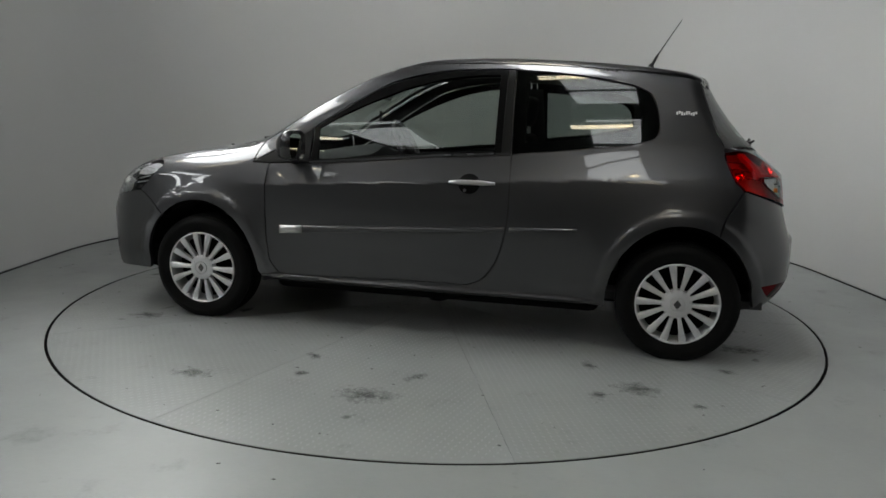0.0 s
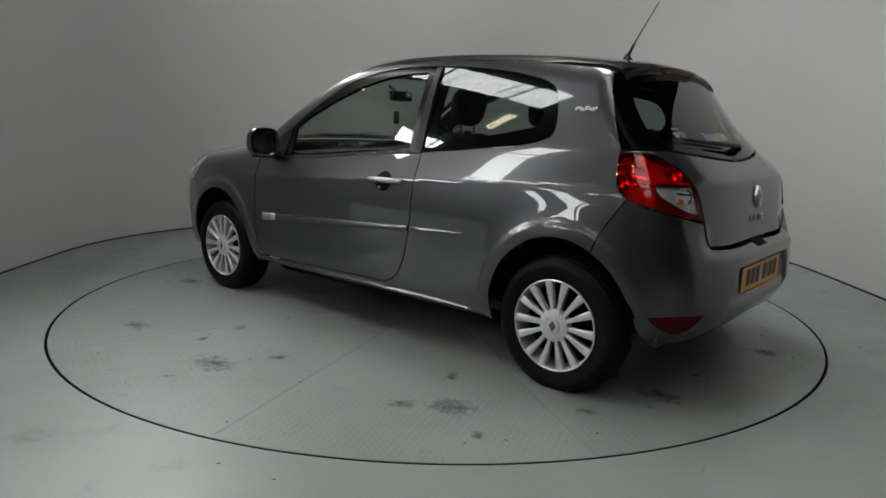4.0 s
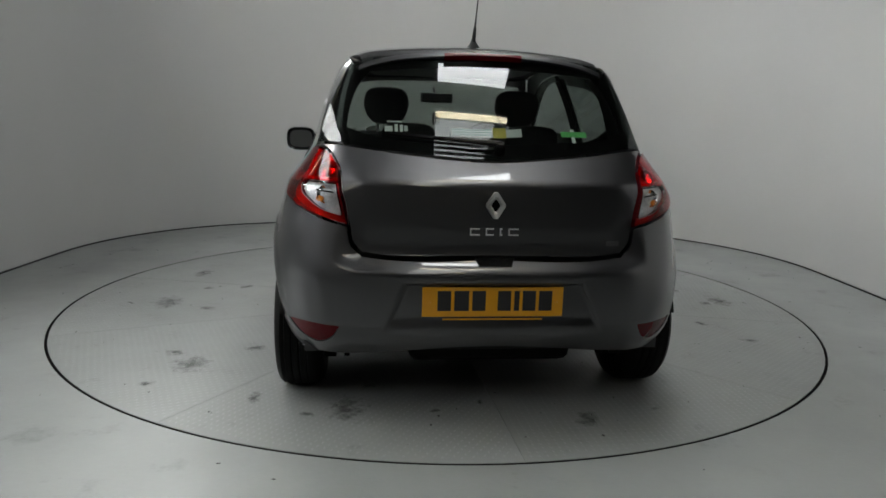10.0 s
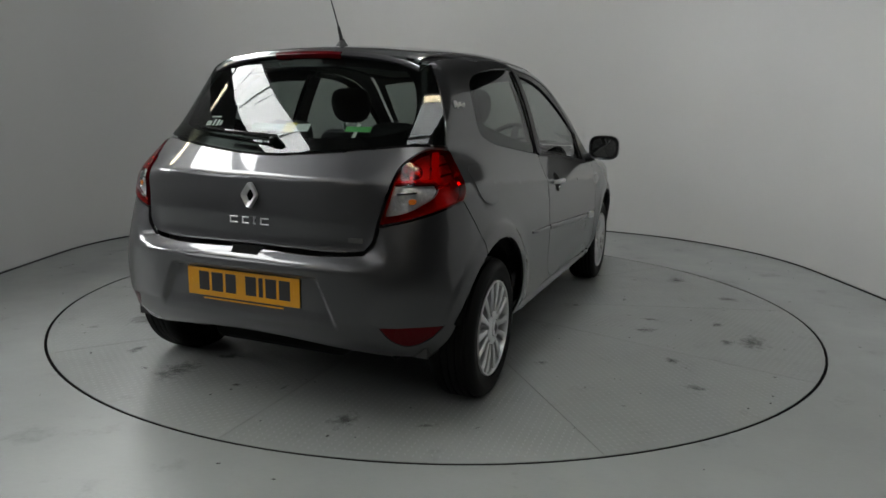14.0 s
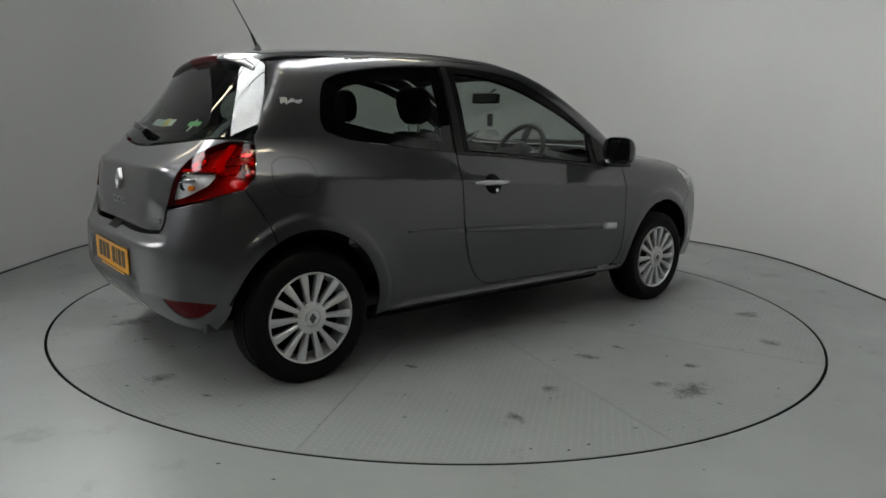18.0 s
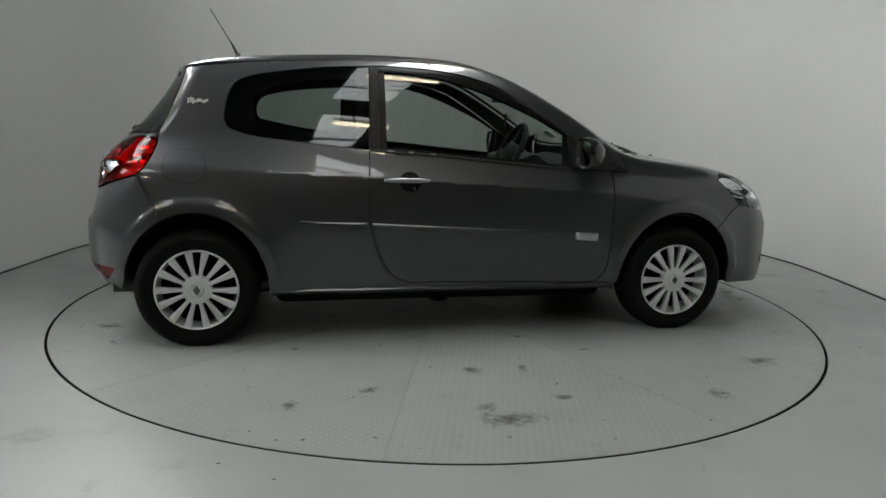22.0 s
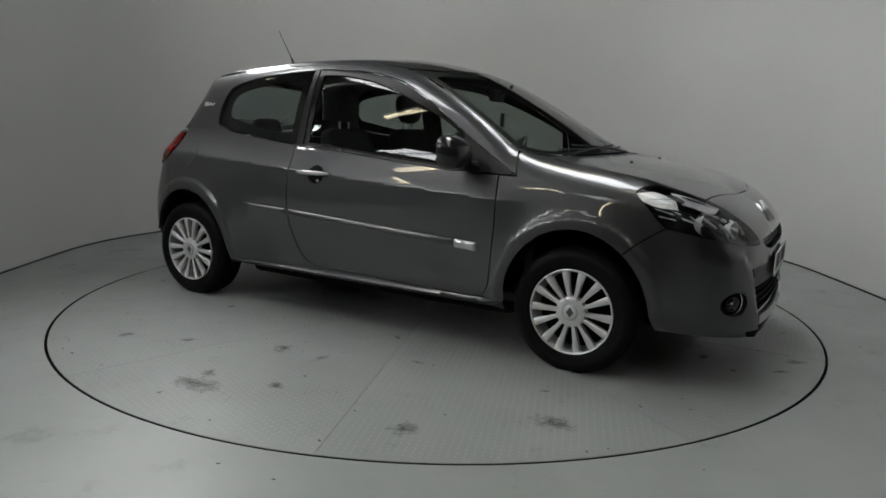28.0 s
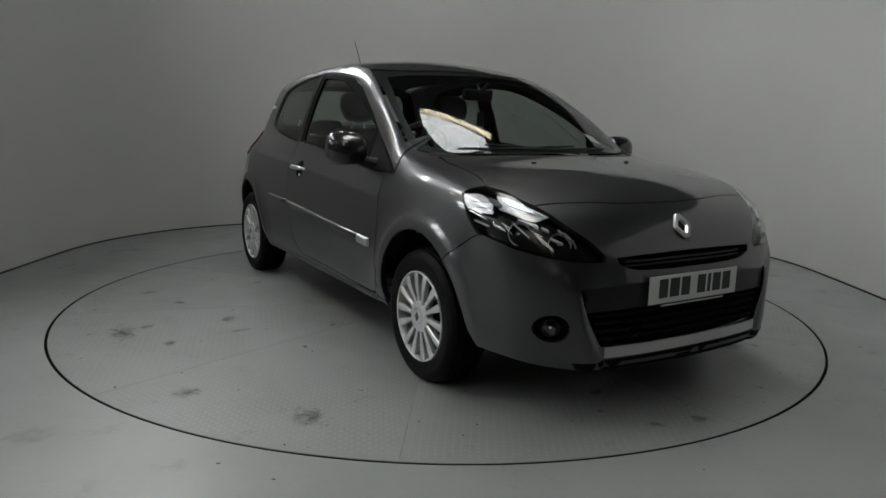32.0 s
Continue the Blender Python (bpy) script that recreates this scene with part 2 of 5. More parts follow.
tagged(ring_sheet("floor", RT + GAP, (-17, 9, -12, 9), 0.0, FLOOR), "worn light grey painted studio floor", "floor", kind="structure")
pit = [((RT + GAP - 0.001) * math.cos(a * math.pi / 80), (RT + GAP - 0.001) * math.sin(a * math.pi / 80), z) for z in (-0.05, -0.003) for a in range(160)]
pit = new("turntable_pit", mesh_of("turntable_pit", pit, [tuple(range(160))] + [(i, (i + 1) % 160, 160 + (i + 1) % 160, 160 + i) for i in range(160)], WELL))
tagged(pit, "dark pit under the turntable seen in its rim gap", "floor", kind="structure")

# warehouse shell behind and above
def plain_box(name, lo, hi, material, label, category):
    bm = box_bm(lo, hi)
    me = bpy.data.meshes.new(name)
    bm.to_mesh(me)
    bm.free()
    me.materials.append(material)
    return tagged(new(name, me), label, category, kind="structure")


ZR = 5.2
WARE = mat("dark_warehouse_wall", (0.06, 0.06, 0.058), 0.8, blotch=0.15, bscale=1.0)
plain_box("wall_west", (-17.2, -12, 0), (-17, 9, ZR), WARE, "plain warehouse wall", "wall")
plain_box("wall_east", (9, -12, 0), (9.2, 9, ZR), WARE, "plain warehouse wall", "wall")
plain_box("wall_south", (-17, -12.2, 0), (9, -12, ZR), WARE, "plain warehouse wall", "wall")
plain_box("wall_north", (-17, 9, 0), (9, 9.2, ZR), WARE, "plain warehouse wall", "wall")


# ---------------------------------------------------------------- turntable: ten wedge plates with raised tread
def turntable():
    base = new("turntable", None)
    tagged(base, "round turntable of ten worn grey painted tread plates", "turntable")
    seam, n = radians(145.8), 10
    step = 2 * math.pi / n
    rim = lathe_bm([(RT - 0.03, -0.003), (RT, -0.003), (RT, -0.04), (0.05, -0.04)], 120)
    bmesh.ops.rotate(rim, verts=rim.verts[:], cent=(0, 0, 0), matrix=Matrix.Rotation(radians(90), 3, "X"))
    part("base_disc", rim, WELL, base, "dark steel disc under the plates")
    # one wedge, thin, with a small bevelled rim
    arc, g = 16, 0.0005
    vs, fs = [], []
    for lvl, (inset, z) in enumerate(((0.0, -0.003), (0.0, -0.0012), (0.0012, 0.0))):
        ring = [(0.06, g + inset)]
        for i in range(arc + 1):
            a = step * i / arc
            x, y = (RT - inset) * math.cos(a), (RT - inset) * math.sin(a)
            if i == 0:
                y = g + inset
            if i == arc:
                nx, ny = math.sin(step), -math.cos(step)
                x, y = x + nx * (g + inset), y + ny * (g + inset)
            ring.append((x, y))
        ring.append((0.06 * math.cos(step) + math.sin(step) * (g + inset), 0.06 * math.sin(step) - math.cos(step) * (g + inset)))
        vs += [(x, y, z) for x, y in ring]
    k = len(vs) // 3
    for lvl in range(2):
        for i in range(k):
            j = (i + 1) % k
            fs.append((lvl * k + i, lvl * k + j, lvl * k + k + j, lvl * k + k + i))
    fs.append(tuple(2 * k + i for i in range(k)))
    wedge = mesh_of("plate", vs, fs, PLATE)
    # raised lozenges in two crossed directions
    vs, fs = [], []
    pitch = 0.030
    rng = random.Random(4)
    for i in range(-2, 80):
        for j in range(-2, 80):
            x, y = i * pitch, j * pitch
            r, a = math.hypot(x, y), math.atan2(y, x)
            if not (0.12 < r < RT - 0.03 and 0.02 / max(r, 0.1) < a < step - 0.02 / max(r, 0.1)):
                continue
            t = step / 2 + radians(12 if (i + j) % 2 else -12)
            ux, uy, wx, wy = math.cos(t) * 0.0125, math.sin(t) * 0.0125, -math.sin(t) * 0.0042, math.cos(t) * 0.0042
            h = 0.00018 + 0.00018 * rng.random()
            b = len(vs)
            vs += [(x + ux, y + uy, 0.0), (x + wx, y + wy, 0.0), (x - ux, y - uy, 0.0), (x - wx, y - wy, 0.0), (x + ux * 0.45, y + uy * 0.45, h), (x - ux * 0.45, y - uy * 0.45, h)]
            fs += [(b, b + 1, b + 4), (b + 4, b + 1, b + 5), (b + 1, b + 2, b + 5), (b + 2, b + 3, b + 5), (b + 5, b + 3, b + 4), (b + 3, b, b + 4)]
    tread = mesh_of("tread", vs, fs, TREAD, True)
    for i in range(n):
        m = Matrix.Rotation(seam + i * step, 4, "Z")
        p = child("plate", wedge, base, "", m)
        tagged(child("tread", tread, p), kind="stuff")
    rng = random.Random(11)
    small = []
    for _ in range(46):
        a, r = rng.random() * 2 * math.pi, 2.1 * math.sqrt(rng.random())
        w = 0.014 + 0.05 * rng.random() ** 2
        small.append((r * math.cos(a), r * math.sin(a), w, w * (0.25 + 0.6 * rng.random())))
    for x, y, rx, ry in list(SCUFFS) + small:
        q = rng.random() * 6.283 if rx < 0.065 else 0.0
        ring = [(1.5 * rx * math.cos(2 * math.pi * k / 24), 1.5 * ry * math.sin(2 * math.pi * k / 24)) for k in range(24)]
        child("scuff_mark", mesh_of("scuff_mark", [(u, v, 0.0) for u, v in ring], [tuple(range(24))], SCUFF), base, "dark tyre scuff on the paint", pose(x, y, 0.0013, 0, 0, math.degrees(q)))
    return base


def scuff_material():
    m, n, l, p = nodes_of("dark_scuff")
    p.inputs["Base Color"].default_value = (0.075, 0.075, 0.073, 1)
    p.inputs["Roughness"].default_value = 0.5
    tc = n.new("ShaderNodeTexCoord")
    info = n.new("ShaderNodeObjectInfo")
    add = n.new("ShaderNodeVectorMath")
    l.new(tc.outputs["Object"], add.inputs[0])
    l.new(info.outputs["Location"], add.inputs[1])
    a = n.new("ShaderNodeTexNoise")
    a.inputs["Scale"].default_value, a.inputs["Detail"].default_value, a.inputs["Roughness"].default_value = 22, 7, 0.72
    l.new(add.outputs[0], a.inputs["Vector"])
    # the mark thins out towards its edge
    c = n.new("ShaderNodeVectorMath")
    c.operation = "DISTANCE"
    c.inputs[1].default_value = (0.5, 0.5, 0.0)
    flat = n.new("ShaderNodeVectorMath")
    flat.operation = "MULTIPLY"
    flat.inputs[1].default_value = (1, 1, 0)
    l.new(tc.outputs["Generated"], flat.inputs[0])
    l.new(flat.outputs[0], c.inputs[0])
    e = n.new("ShaderNodeMath")
    e.operation = "MULTIPLY_ADD"
    e.inputs[1].default_value, e.inputs[2].default_value = -0.75, 0.20
    l.new(c.outputs["Value"], e.inputs[0])
    f = n.new("ShaderNodeMath")
    f.operation = "ADD"
    l.new(a.outputs[0], f.inputs[0])
    l.new(e.outputs[0], f.inputs[1])
    r = n.new("ShaderNodeValToRGB")
    r.color_ramp.elements[0].position, r.color_ramp.elements[1].position = 0.42, 0.72
    r.color_ramp.elements[0].color = (0, 0, 0, 1)
    r.color_ramp.elements[1].color = (0.6, 0.6, 0.6, 1)
    l.new(f.outputs[0], r.inputs[0])
    t = n.new("ShaderNodeBsdfTransparent")
    k = n.new("ShaderNodeMixShader")
    l.new(r.outputs[0], k.inputs[0])
    l.new(t.outputs[0], k.inputs[1])
    l.new(p.outputs[0], k.inputs[2])
    l.new(k.outputs[0], n["Material Output"].inputs[0])
    return m


SCUFF = scuff_material()
SCUFFS = ((-0.09, -1.88, 0.13, 0.07), (1.36, -1.39, 0.09, 0.06), (-1.2, 1.28, 0.10, 0.08), (-1.44, 1.41, 0.03, 0.03), (-0.08, 1.68, 0.13, 0.08), (-0.22, 1.42, 0.06, 0.03), (0.55, -1.11, 0.035, 0.012), (-0.11, -1.32, 0.06, 0.04), (-0.93, -1.62, 0.05, 0.03), (0.29, 1.52, 0.04, 0.03), (-1.75, 0.55, 0.12, 0.07), (1.5, 0.9, 0.10, 0.06), (0.9, -1.75, 0.06, 0.05), (-0.6, -1.5, 0.05, 0.03), (0.75, 1.65, 0.10, 0.05), (-1.9, -0.4, 0.07, 0.05), (0.2, -1.7, 0.05, 0.03))


TABLE = turntable()


def specks(name, parent, spots_, seed):
    """Scattered grit, each a tiny uneven chip lying on the paint."""
    rng = random.Random(seed)
    vs, fs = [], []
    for r0, r1, n in spots_:
        for _ in range(n):
            a, r = rng.random() * 2 * math.pi, math.sqrt(r0 * r0 + (r1 * r1 - r0 * r0) * rng.random())
            if r0 > 2 and abs(r * math.cos(a)) > 2.9:
                continue
            x, y, w, h = r * math.cos(a), r * math.sin(a), 0.002 + 0.005 * rng.random() ** 2, 0.001 + 0.002 * rng.random()
            t, b = rng.random() * 3.14, len(vs)
            for k in range(5):
                q = t + k * 1.257
                g = w * (0.6 + 0.6 * rng.random())
                vs.append((x + g * math.cos(q) * 1.6, y + g * math.sin(q), 0.0008))
            vs.append((x, y, 0.0008 + h))
            fs += [(b + k, b + (k + 1) % 5, b + 5) for k in range(5)]
    return tagged(child(name, mesh_of(name, vs, fs, SCUFF_GRIT), parent, "scattered dark grit"), kind="stuff")


SCUFF_GRIT = mat("dark_grit", (0.035, 0.034, 0.032), 0.8, grain=0.3, scale=200)
specks("grit", TABLE, ((0.9, 2.2, 150),), 3)
specks("grit", bpy.data.objects["floor"], ((2.3, 3.6, 120),), 5)

# ---------------------------------------------------------------- the car's surface
# car space: x forward, y to its left, z up, the origin between the axles on the ground


class Spline:
    """A natural cubic through a few stations, held straight beyond them."""

    def __init__(self, *pairs):
        self.x = np.array([p[0] for p in pairs], float)
        self.y = np.array([p[1] for p in pairs], float)
        n, h = len(self.x), np.diff(self.x)
        A, r = np.eye(n), np.zeros(n)
        for i in range(1, n - 1):
            A[i, i - 1], A[i, i], A[i, i + 1] = h[i - 1], 2 * (h[i - 1] + h[i]), h[i]
            r[i] = 6 * ((self.y[i + 1] - self.y[i]) / h[i] - (self.y[i] - self.y[i - 1]) / h[i - 1])
        self.m = np.linalg.solve(A, r)

    def __call__(self, v):
        v = np.clip(np.asarray(v, float), self.x[0], self.x[-1])
        i = np.clip(np.searchsorted(self.x, v) - 1, 0, len(self.x) - 2)
        h = self.x[i + 1] - self.x[i]
        a, b = (self.x[i + 1] - v) / h, (v - self.x[i]) / h
        return a * self.y[i] + b * self.y[i + 1] + ((a ** 3 - a) * self.m[i] + (b ** 3 - b) * self.m[i + 1]) * h * h / 6


AXLE = 1.2875
# centre line: rear of the roof, roof, windscreen, bonnet, nose
TOP = Spline((-1.6, 1.392), (-1.38, 1.430), (-1.1, 1.468), (-0.8, 1.491), (-0.43, 1.506), (-0.1, 1.504), (0.1, 1.489), (0.27, 1.451), (0.45, 1.389), (0.69, 1.272), (0.87, 1.175), (1.04, 1.080), (1.14, 1.026), (1.22, 0.999), (1.32, 0.977), (1.5, 0.946), (1.65, 0.913), (1.8, 0.864), (1.9, 0.815), (1.98, 0.760), (2.10, 0.65))
FRONT = Spline((0.0, 1.86), (0.14, 1.96), (0.20, 2.04), (0.27, 2.068), (0.38, 2.062), (0.5, 2.058), (0.6, 2.050), (0.66, 2.038), (0.72, 2.02), (0.85, 1.98), (1.2, 1.85))
REAR = Spline((0.0, -1.62), (0.22, -1.74), (0.30, -1.825), (0.40, -1.872), (0.50, -1.885), (0.58, -1.884), (0.615, -1.872), (0.64, -1.838), (0.67, -1.822), (0.75, -1.818), (0.83, -1.812), (0.90, -1.8035), (1.0, -1.79), (1.6, -1.70))
REAR_CORNER = Spline((0.0, -1.62), (0.22, -1.74), (0.30, -1.825), (0.40, -1.872), (0.50, -1.885), (0.58, -1.880), (0.67, -1.856), (0.75, -1.831), (0.83, -1.811), (0.895, -1.797), (0.93, -1.770), (1.0, -1.708), (1.1, -1.609), (1.2, -1.524), (1.3, -1.453), (1.4, -1.397), (1.5, -1.356))
SIDE = Spline((0.0, 0.72), (0.22, 0.785), (0.3, 0.812), (0.42, 0.834), (0.55, 0.843), (0.66, 0.841), (0.75, 0.834), (0.84, 0.815), (0.94, 0.778), (1.06, 0.738), (1.2, 0.694), (1.32, 0.645), (1.42, 0.598), (1.6, 0.50))
LOW_TAPER = Spline((-2.0, 0.19), (-1.75, 0.095), (-1.5, 0.032), (-1.2, 0.006), (-0.6, 0.0), (0.6, 0.0), (1.2, 0.003), (1.5, 0.016), (1.75, 0.062), (1.9, 0.115), (2.1, 0.23))
TOP_TAPER = Spline((-2.0, 0.22), (-1.5, 0.088), (-1.2, 0.048), (-0.8, 0.018), (-0.3, 0.0), (0.2, 0.004), (0.6, 0.012), (1.0, 0.02), (2.1, 0.25))
BOW = Spline((-1.6, 0.0), (-0.5, 0.0), (0.0, 0.04), (0.3, 0.10), (0.7, 0.14), (1.1, 0.16), (1.3, 0.10), (1.5, 0.03), (2.2, 0.0))
CROWN = Spline((-1.6, 0.055), (-0.4, 0.046), (0.2, 0.043), (0.6, 0.020), (1.0, 0.010), (1.3, 0.014), (1.6, 0.022), (1.9, 0.045), (2.2, 0.06))


NOSE_EDGE = Spline((0.0, 0.40), (0.25, 0.45), (0.40, 0.505), (0.54, 0.56), (0.62, 0.62), (0.9, 0.80))


def smax(a, b, k):
    h = np.maximum(k - np.abs(a - b), 0) / k
    return np.maximum(a, b) + h * h * k * 0.25


def tail_line(z):
    """The tailgate's centre line: the upright lower panel meets the raked upper one in a crease."""
    raked = -1.397 + 0.482 * (z - 1.4) - 0.745 * (z - 1.4) ** 2
    return smax(REAR(z), np.where(z > 0.85, raked, -2.0), 0.012)


def step01(v, a, b):
    t = np.clip((v - a) / (b - a), 0, 1)
    return t * t * (3 - 2 * t)


def half_width(x, z):
    up = step01(z, 0.86, 1.06)
    w = SIDE(z) - LOW_TAPER(x) * (1 - up) - TOP_TAPER(x) * up
    for ax in (AXLE, -AXLE):
        r = np.hypot(x - ax, z - 0.29)
        w = w + 0.018 * np.exp(-((r - 0.385) / 0.085) ** 2) * step01(z, 0.16, 0.4)
        lip = np.hypot((x - ax) / 0.345, (z - 0.29) / 0.385)
        w = w + 0.006 * (1 - step01(lip, 1.13, 1.21)) * step01(z, 0.2, 0.4)
    # shoulder crease under the windows and the dished door below it
    dz = z - (0.828 - 0.054 * x)
    w = w + 0.0110 * np.exp(-np.sqrt(dz * dz + 0.000025) / np.where(dz > 0, 0.030, 0.05)) * step01(x, -1.75, -1.1) * (1 - step01(x, 0.70, 1.15))
    w = w - 0.007 * np.exp(-((z - 0.44) / 0.08) ** 2) * step01(x, -0.9, -0.5) * (1 - step01(x, 0.6, 0.95))
    w = w + 0.020 * (1 - step01(z, 0.268, 0.288)) * step01(x, -0.95, -0.8) * (1 - step01(x, 0.8, 0.95))
    # the sill turns under below its ledge
    w = w - 0.060 * (1 - step01(z, 0.222, 0.264)) * step01(x, -0.95, -0.85) * (1 - step01(x, 0.85, 0.95))
    return w


def shell(P):
    """Below zero inside the car's outer skin."""
    x, y, z = P[:, 0], np.abs(P[:, 1]), P[:, 2]
    side = y - half_width(x, z)
    xe = x + BOW(x) * (y / 0.62) ** 2
    top = (z - (TOP(xe) - CROWN(xe) * (y / 0.6) ** 2)) * (1 - 0.14 * step01(x, 0.2, 0.5) * (1 - step01(x, 1.05, 1.3)))
    ridge = y - NOSE_EDGE(z)
    front = x - (FRONT(z) - 0.30 * y ** 3 + 0.020 * step01(ridge, -0.012, 0.030) * step01(z, 0.17, 0.24) * (1 - step01(z, 0.58, 0.66)) * (1 - step01(y, 0.66, 0.80)))
    gl = step01(z, 0.92, 1.15)
    corner = step01(y, 0.46, 0.60)
    rear = ((tail_line(z) * (1 - corner) + REAR_CORNER(z) * corner + 0.50 * y ** 4 * (1 - gl) + (0.12 * y ** 2 + 0.30 * y ** 4) * gl) - x) * (1 - 0.2 * gl)
    wr = np.where(z < 0.62, 0.335 + 0.45 * (0.565 - z), 0.0)
    rear = rear + 0.022 * step01(wr - y, 0.0, 0.025) * (1 - step01(z, 0.553, 0.568)) * step01(z, 0.365, 0.437)
    # crease across the rear bumper below the number plate
    dz = z - 0.405
    rear = rear - 0.010 * np.exp(-np.sqrt(dz * dz + 0.00002) / 0.045) * (1 - step01(y, 0.60, 0.74))
    ends = smax(front, rear, 0.02)
    kf = 0.06 + 0.10 * step01(x, 1.3, 1.9) + 0.05 * step01(-x, 1.2, 1.6)
    body = smax(side, ends, kf)
    kt = 0.10 - 0.045 * step01(x, 0.0, 0.35) + 0.045 * step01(x, 0.95, 1.35)
    kt = kt - 0.07 * step01(-x, 1.2, 1.45)
    return smax(body, top, kt)


def cast(O, D, far=3.2):
    """First way out of the skin along rays from inside it."""
    t = np.linspace(0, far, 100)
    lo = np.zeros(len(O))
    hi = np.full(len(O), far)
    done = np.zeros(len(O), bool)
    for k in t[1:]:
        out = (shell(O + D * k) > 0) & ~done
        hi[out] = k
        lo[out] = k - t[1]
        done |= out
        if done.all():
            break
    for _ in range(22):
        mid = (lo + hi) / 2
        out = shell(O + D * mid[:, None]) > 0
        hi, lo = np.where(out, mid, hi), np.where(out, lo, mid)
    return O + D * ((lo + hi) / 2)[:, None]


def slope(P, e=0.002):
    g = np.stack([shell(P + v) - shell(P - v) for v in np.eye(3) * e], 1)
    return g / np.linalg.norm(g, axis=1)[:, None]


def spot(view, a, b):
    """Where a point of a side (x, z), top (x, y), front (y, z) or rear (y, z) drawing lies on the skin."""
    O, D = {"s": ((a, 0, b), (0, 1, 0)), "t": ((a, b, 0.6), (0, 0, 1)), "f": ((1.0, a, b), (1, 0, 0)), "r": ((-1.0, a, b), (-1, 0, 0))}[view]
    return cast(np.array([O], float), np.array([D], float))[0]


def spots(rows):
    O, D = [], []
    for view, a, b in rows:
        o, d = {"s": ((a, 0, b), (0, 1, 0)), "t": ((a, b, 0.6), (0, 0, 1)), "f": ((1.0, a, b), (1, 0, 0)), "r": ((-1.0, a, b), (-1, 0, 0))}[view]
        O.append(o)
        D.append(d)
    return cast(np.array(O, float), np.array(D, float))


class Flat:
    """Charts that unroll the skin: 'x' round the long axis, 't' from above, 'f' and 'r' round a point in the nose or tail."""

    def __init__(self, kind):
        self.kind = kind
        self.c = np.array({"f": (0.9, 0, 0.45), "r": (-0.9, 0, 0.72)}.get(kind, (0, 0, 0.62)))

    def flat(self, P):
        if self.kind == "t":
            return P[:, :2].copy()
        if self.kind == "x":
            return np.stack([P[:, 0], np.arctan2(P[:, 2] - 0.62, P[:, 1]) * 0.85], 1)
        d = P - self.c
        s = 1 if self.kind == "f" else -1
        return np.stack([np.arctan2(d[:, 1], s * d[:, 0]), np.arctan2(d[:, 2], np.hypot(d[:, 0], d[:, 1]))], 1)

    def lift(self, U):
        n = len(U)
        if self.kind == "t":
            O = np.column_stack([U, np.full(n, 0.6)])
            D = np.tile((0.0, 0, 1), (n, 1))
        elif self.kind == "x":
            a = U[:, 1] / 0.85
            O = np.column_stack([U[:, 0], np.zeros(n), np.full(n, 0.62)])
            D = np.column_stack([np.zeros(n), np.cos(a), np.sin(a)])
        else:
            s = 1 if self.kind == "f" else -1
            O = np.tile(self.c, (n, 1)).astype(float)
            D = np.column_stack([s * np.cos(U[:, 1]) * np.cos(U[:, 0]), np.cos(U[:, 1]) * np.sin(U[:, 0]), np.sin(U[:, 1])])
        return cast(O, D)


def dense(P, gap):
    """A closed line through points, filled in to steps of gap."""
    out = []
    for a, b in zip(P, np.roll(P, -1, axis=0)):
        n = max(1, int(np.ceil(np.linalg.norm(b - a) / gap)))
        out += [a + (b - a) * i / n for i in range(n)]
    return np.array(out)


def soften(P, rounds=2):
    """A smooth closed line through points, straight into corners of more than 38 degrees."""
    if rounds == 0:
        return P
    n = len(P)
    d1, d2 = P - np.roll(P, 1, axis=0), np.roll(P, -1, axis=0) - P
    l1, l2 = np.linalg.norm(d1, axis=1), np.linalg.norm(d2, axis=1)
    turn = np.degrees(np.arccos(np.clip(np.einsum("ij,ij->i", d1, d2) / np.maximum(l1 * l2, 1e-12), -1, 1)))
    corner = turn > 38
    tan = (d1 / l1[:, None] * l2[:, None] + d2 / l2[:, None] * l1[:, None]) / (l1 + l2)[:, None]
    out = []
    for i in range(n):
        j = (i + 1) % n
        L = l2[i]
        ta = d2[i] if corner[i] else tan[i] * L
        tb = d2[i] if corner[j] else tan[j] * L
        m = 6 if L > 0.03 else 3
        for k in range(m):
            t = k / m
            out.append((2 * t ** 3 - 3 * t ** 2 + 1) * P[i] + (t ** 3 - 2 * t ** 2 + t) * ta + (-2 * t ** 3 + 3 * t ** 2) * P[j] + (t ** 3 - t ** 2) * tb)
    return np.array(out)


def inside(U, loop):
    x, y = U[:, 0], U[:, 1]
    hit = np.zeros(len(U), bool)
    for (ax, ay), (bx, by) in zip(loop, np.roll(loop, -1, axis=0)):
        cross = ((ay > y) != (by > y))
        if cross.any():
            xi = (bx - ax) * (y - ay) / ((by - ay) if by != ay else 1e-12) + ax
            hit ^= cross & (x < xi)
    return hit


def shrink(loop, d):
    """Moves a closed line inwards by d."""
    n = len(loop)
    area = 0.5 * np.sum(loop[:, 0] * np.roll(loop[:, 1], -1) - np.roll(loop[:, 0], -1) * loop[:, 1])
    e = np.roll(loop, -1, axis=0) - np.roll(loop, 1, axis=0)
    nrm = np.stack([-e[:, 1], e[:, 0]], 1)
    nrm /= np.maximum(np.linalg.norm(nrm, axis=1), 1e-9)[:, None]
    return loop + nrm * d * (1 if area > 0 else -1)


from mathutils.geometry import delaunay_2d_cdt


GLASS_Y = Spline((0.88, 0.776), (0.98, 0.753), (1.08, 0.723), (1.2, 0.682), (1.32, 0.632), (1.42, 0.579), (1.5, 0.53))


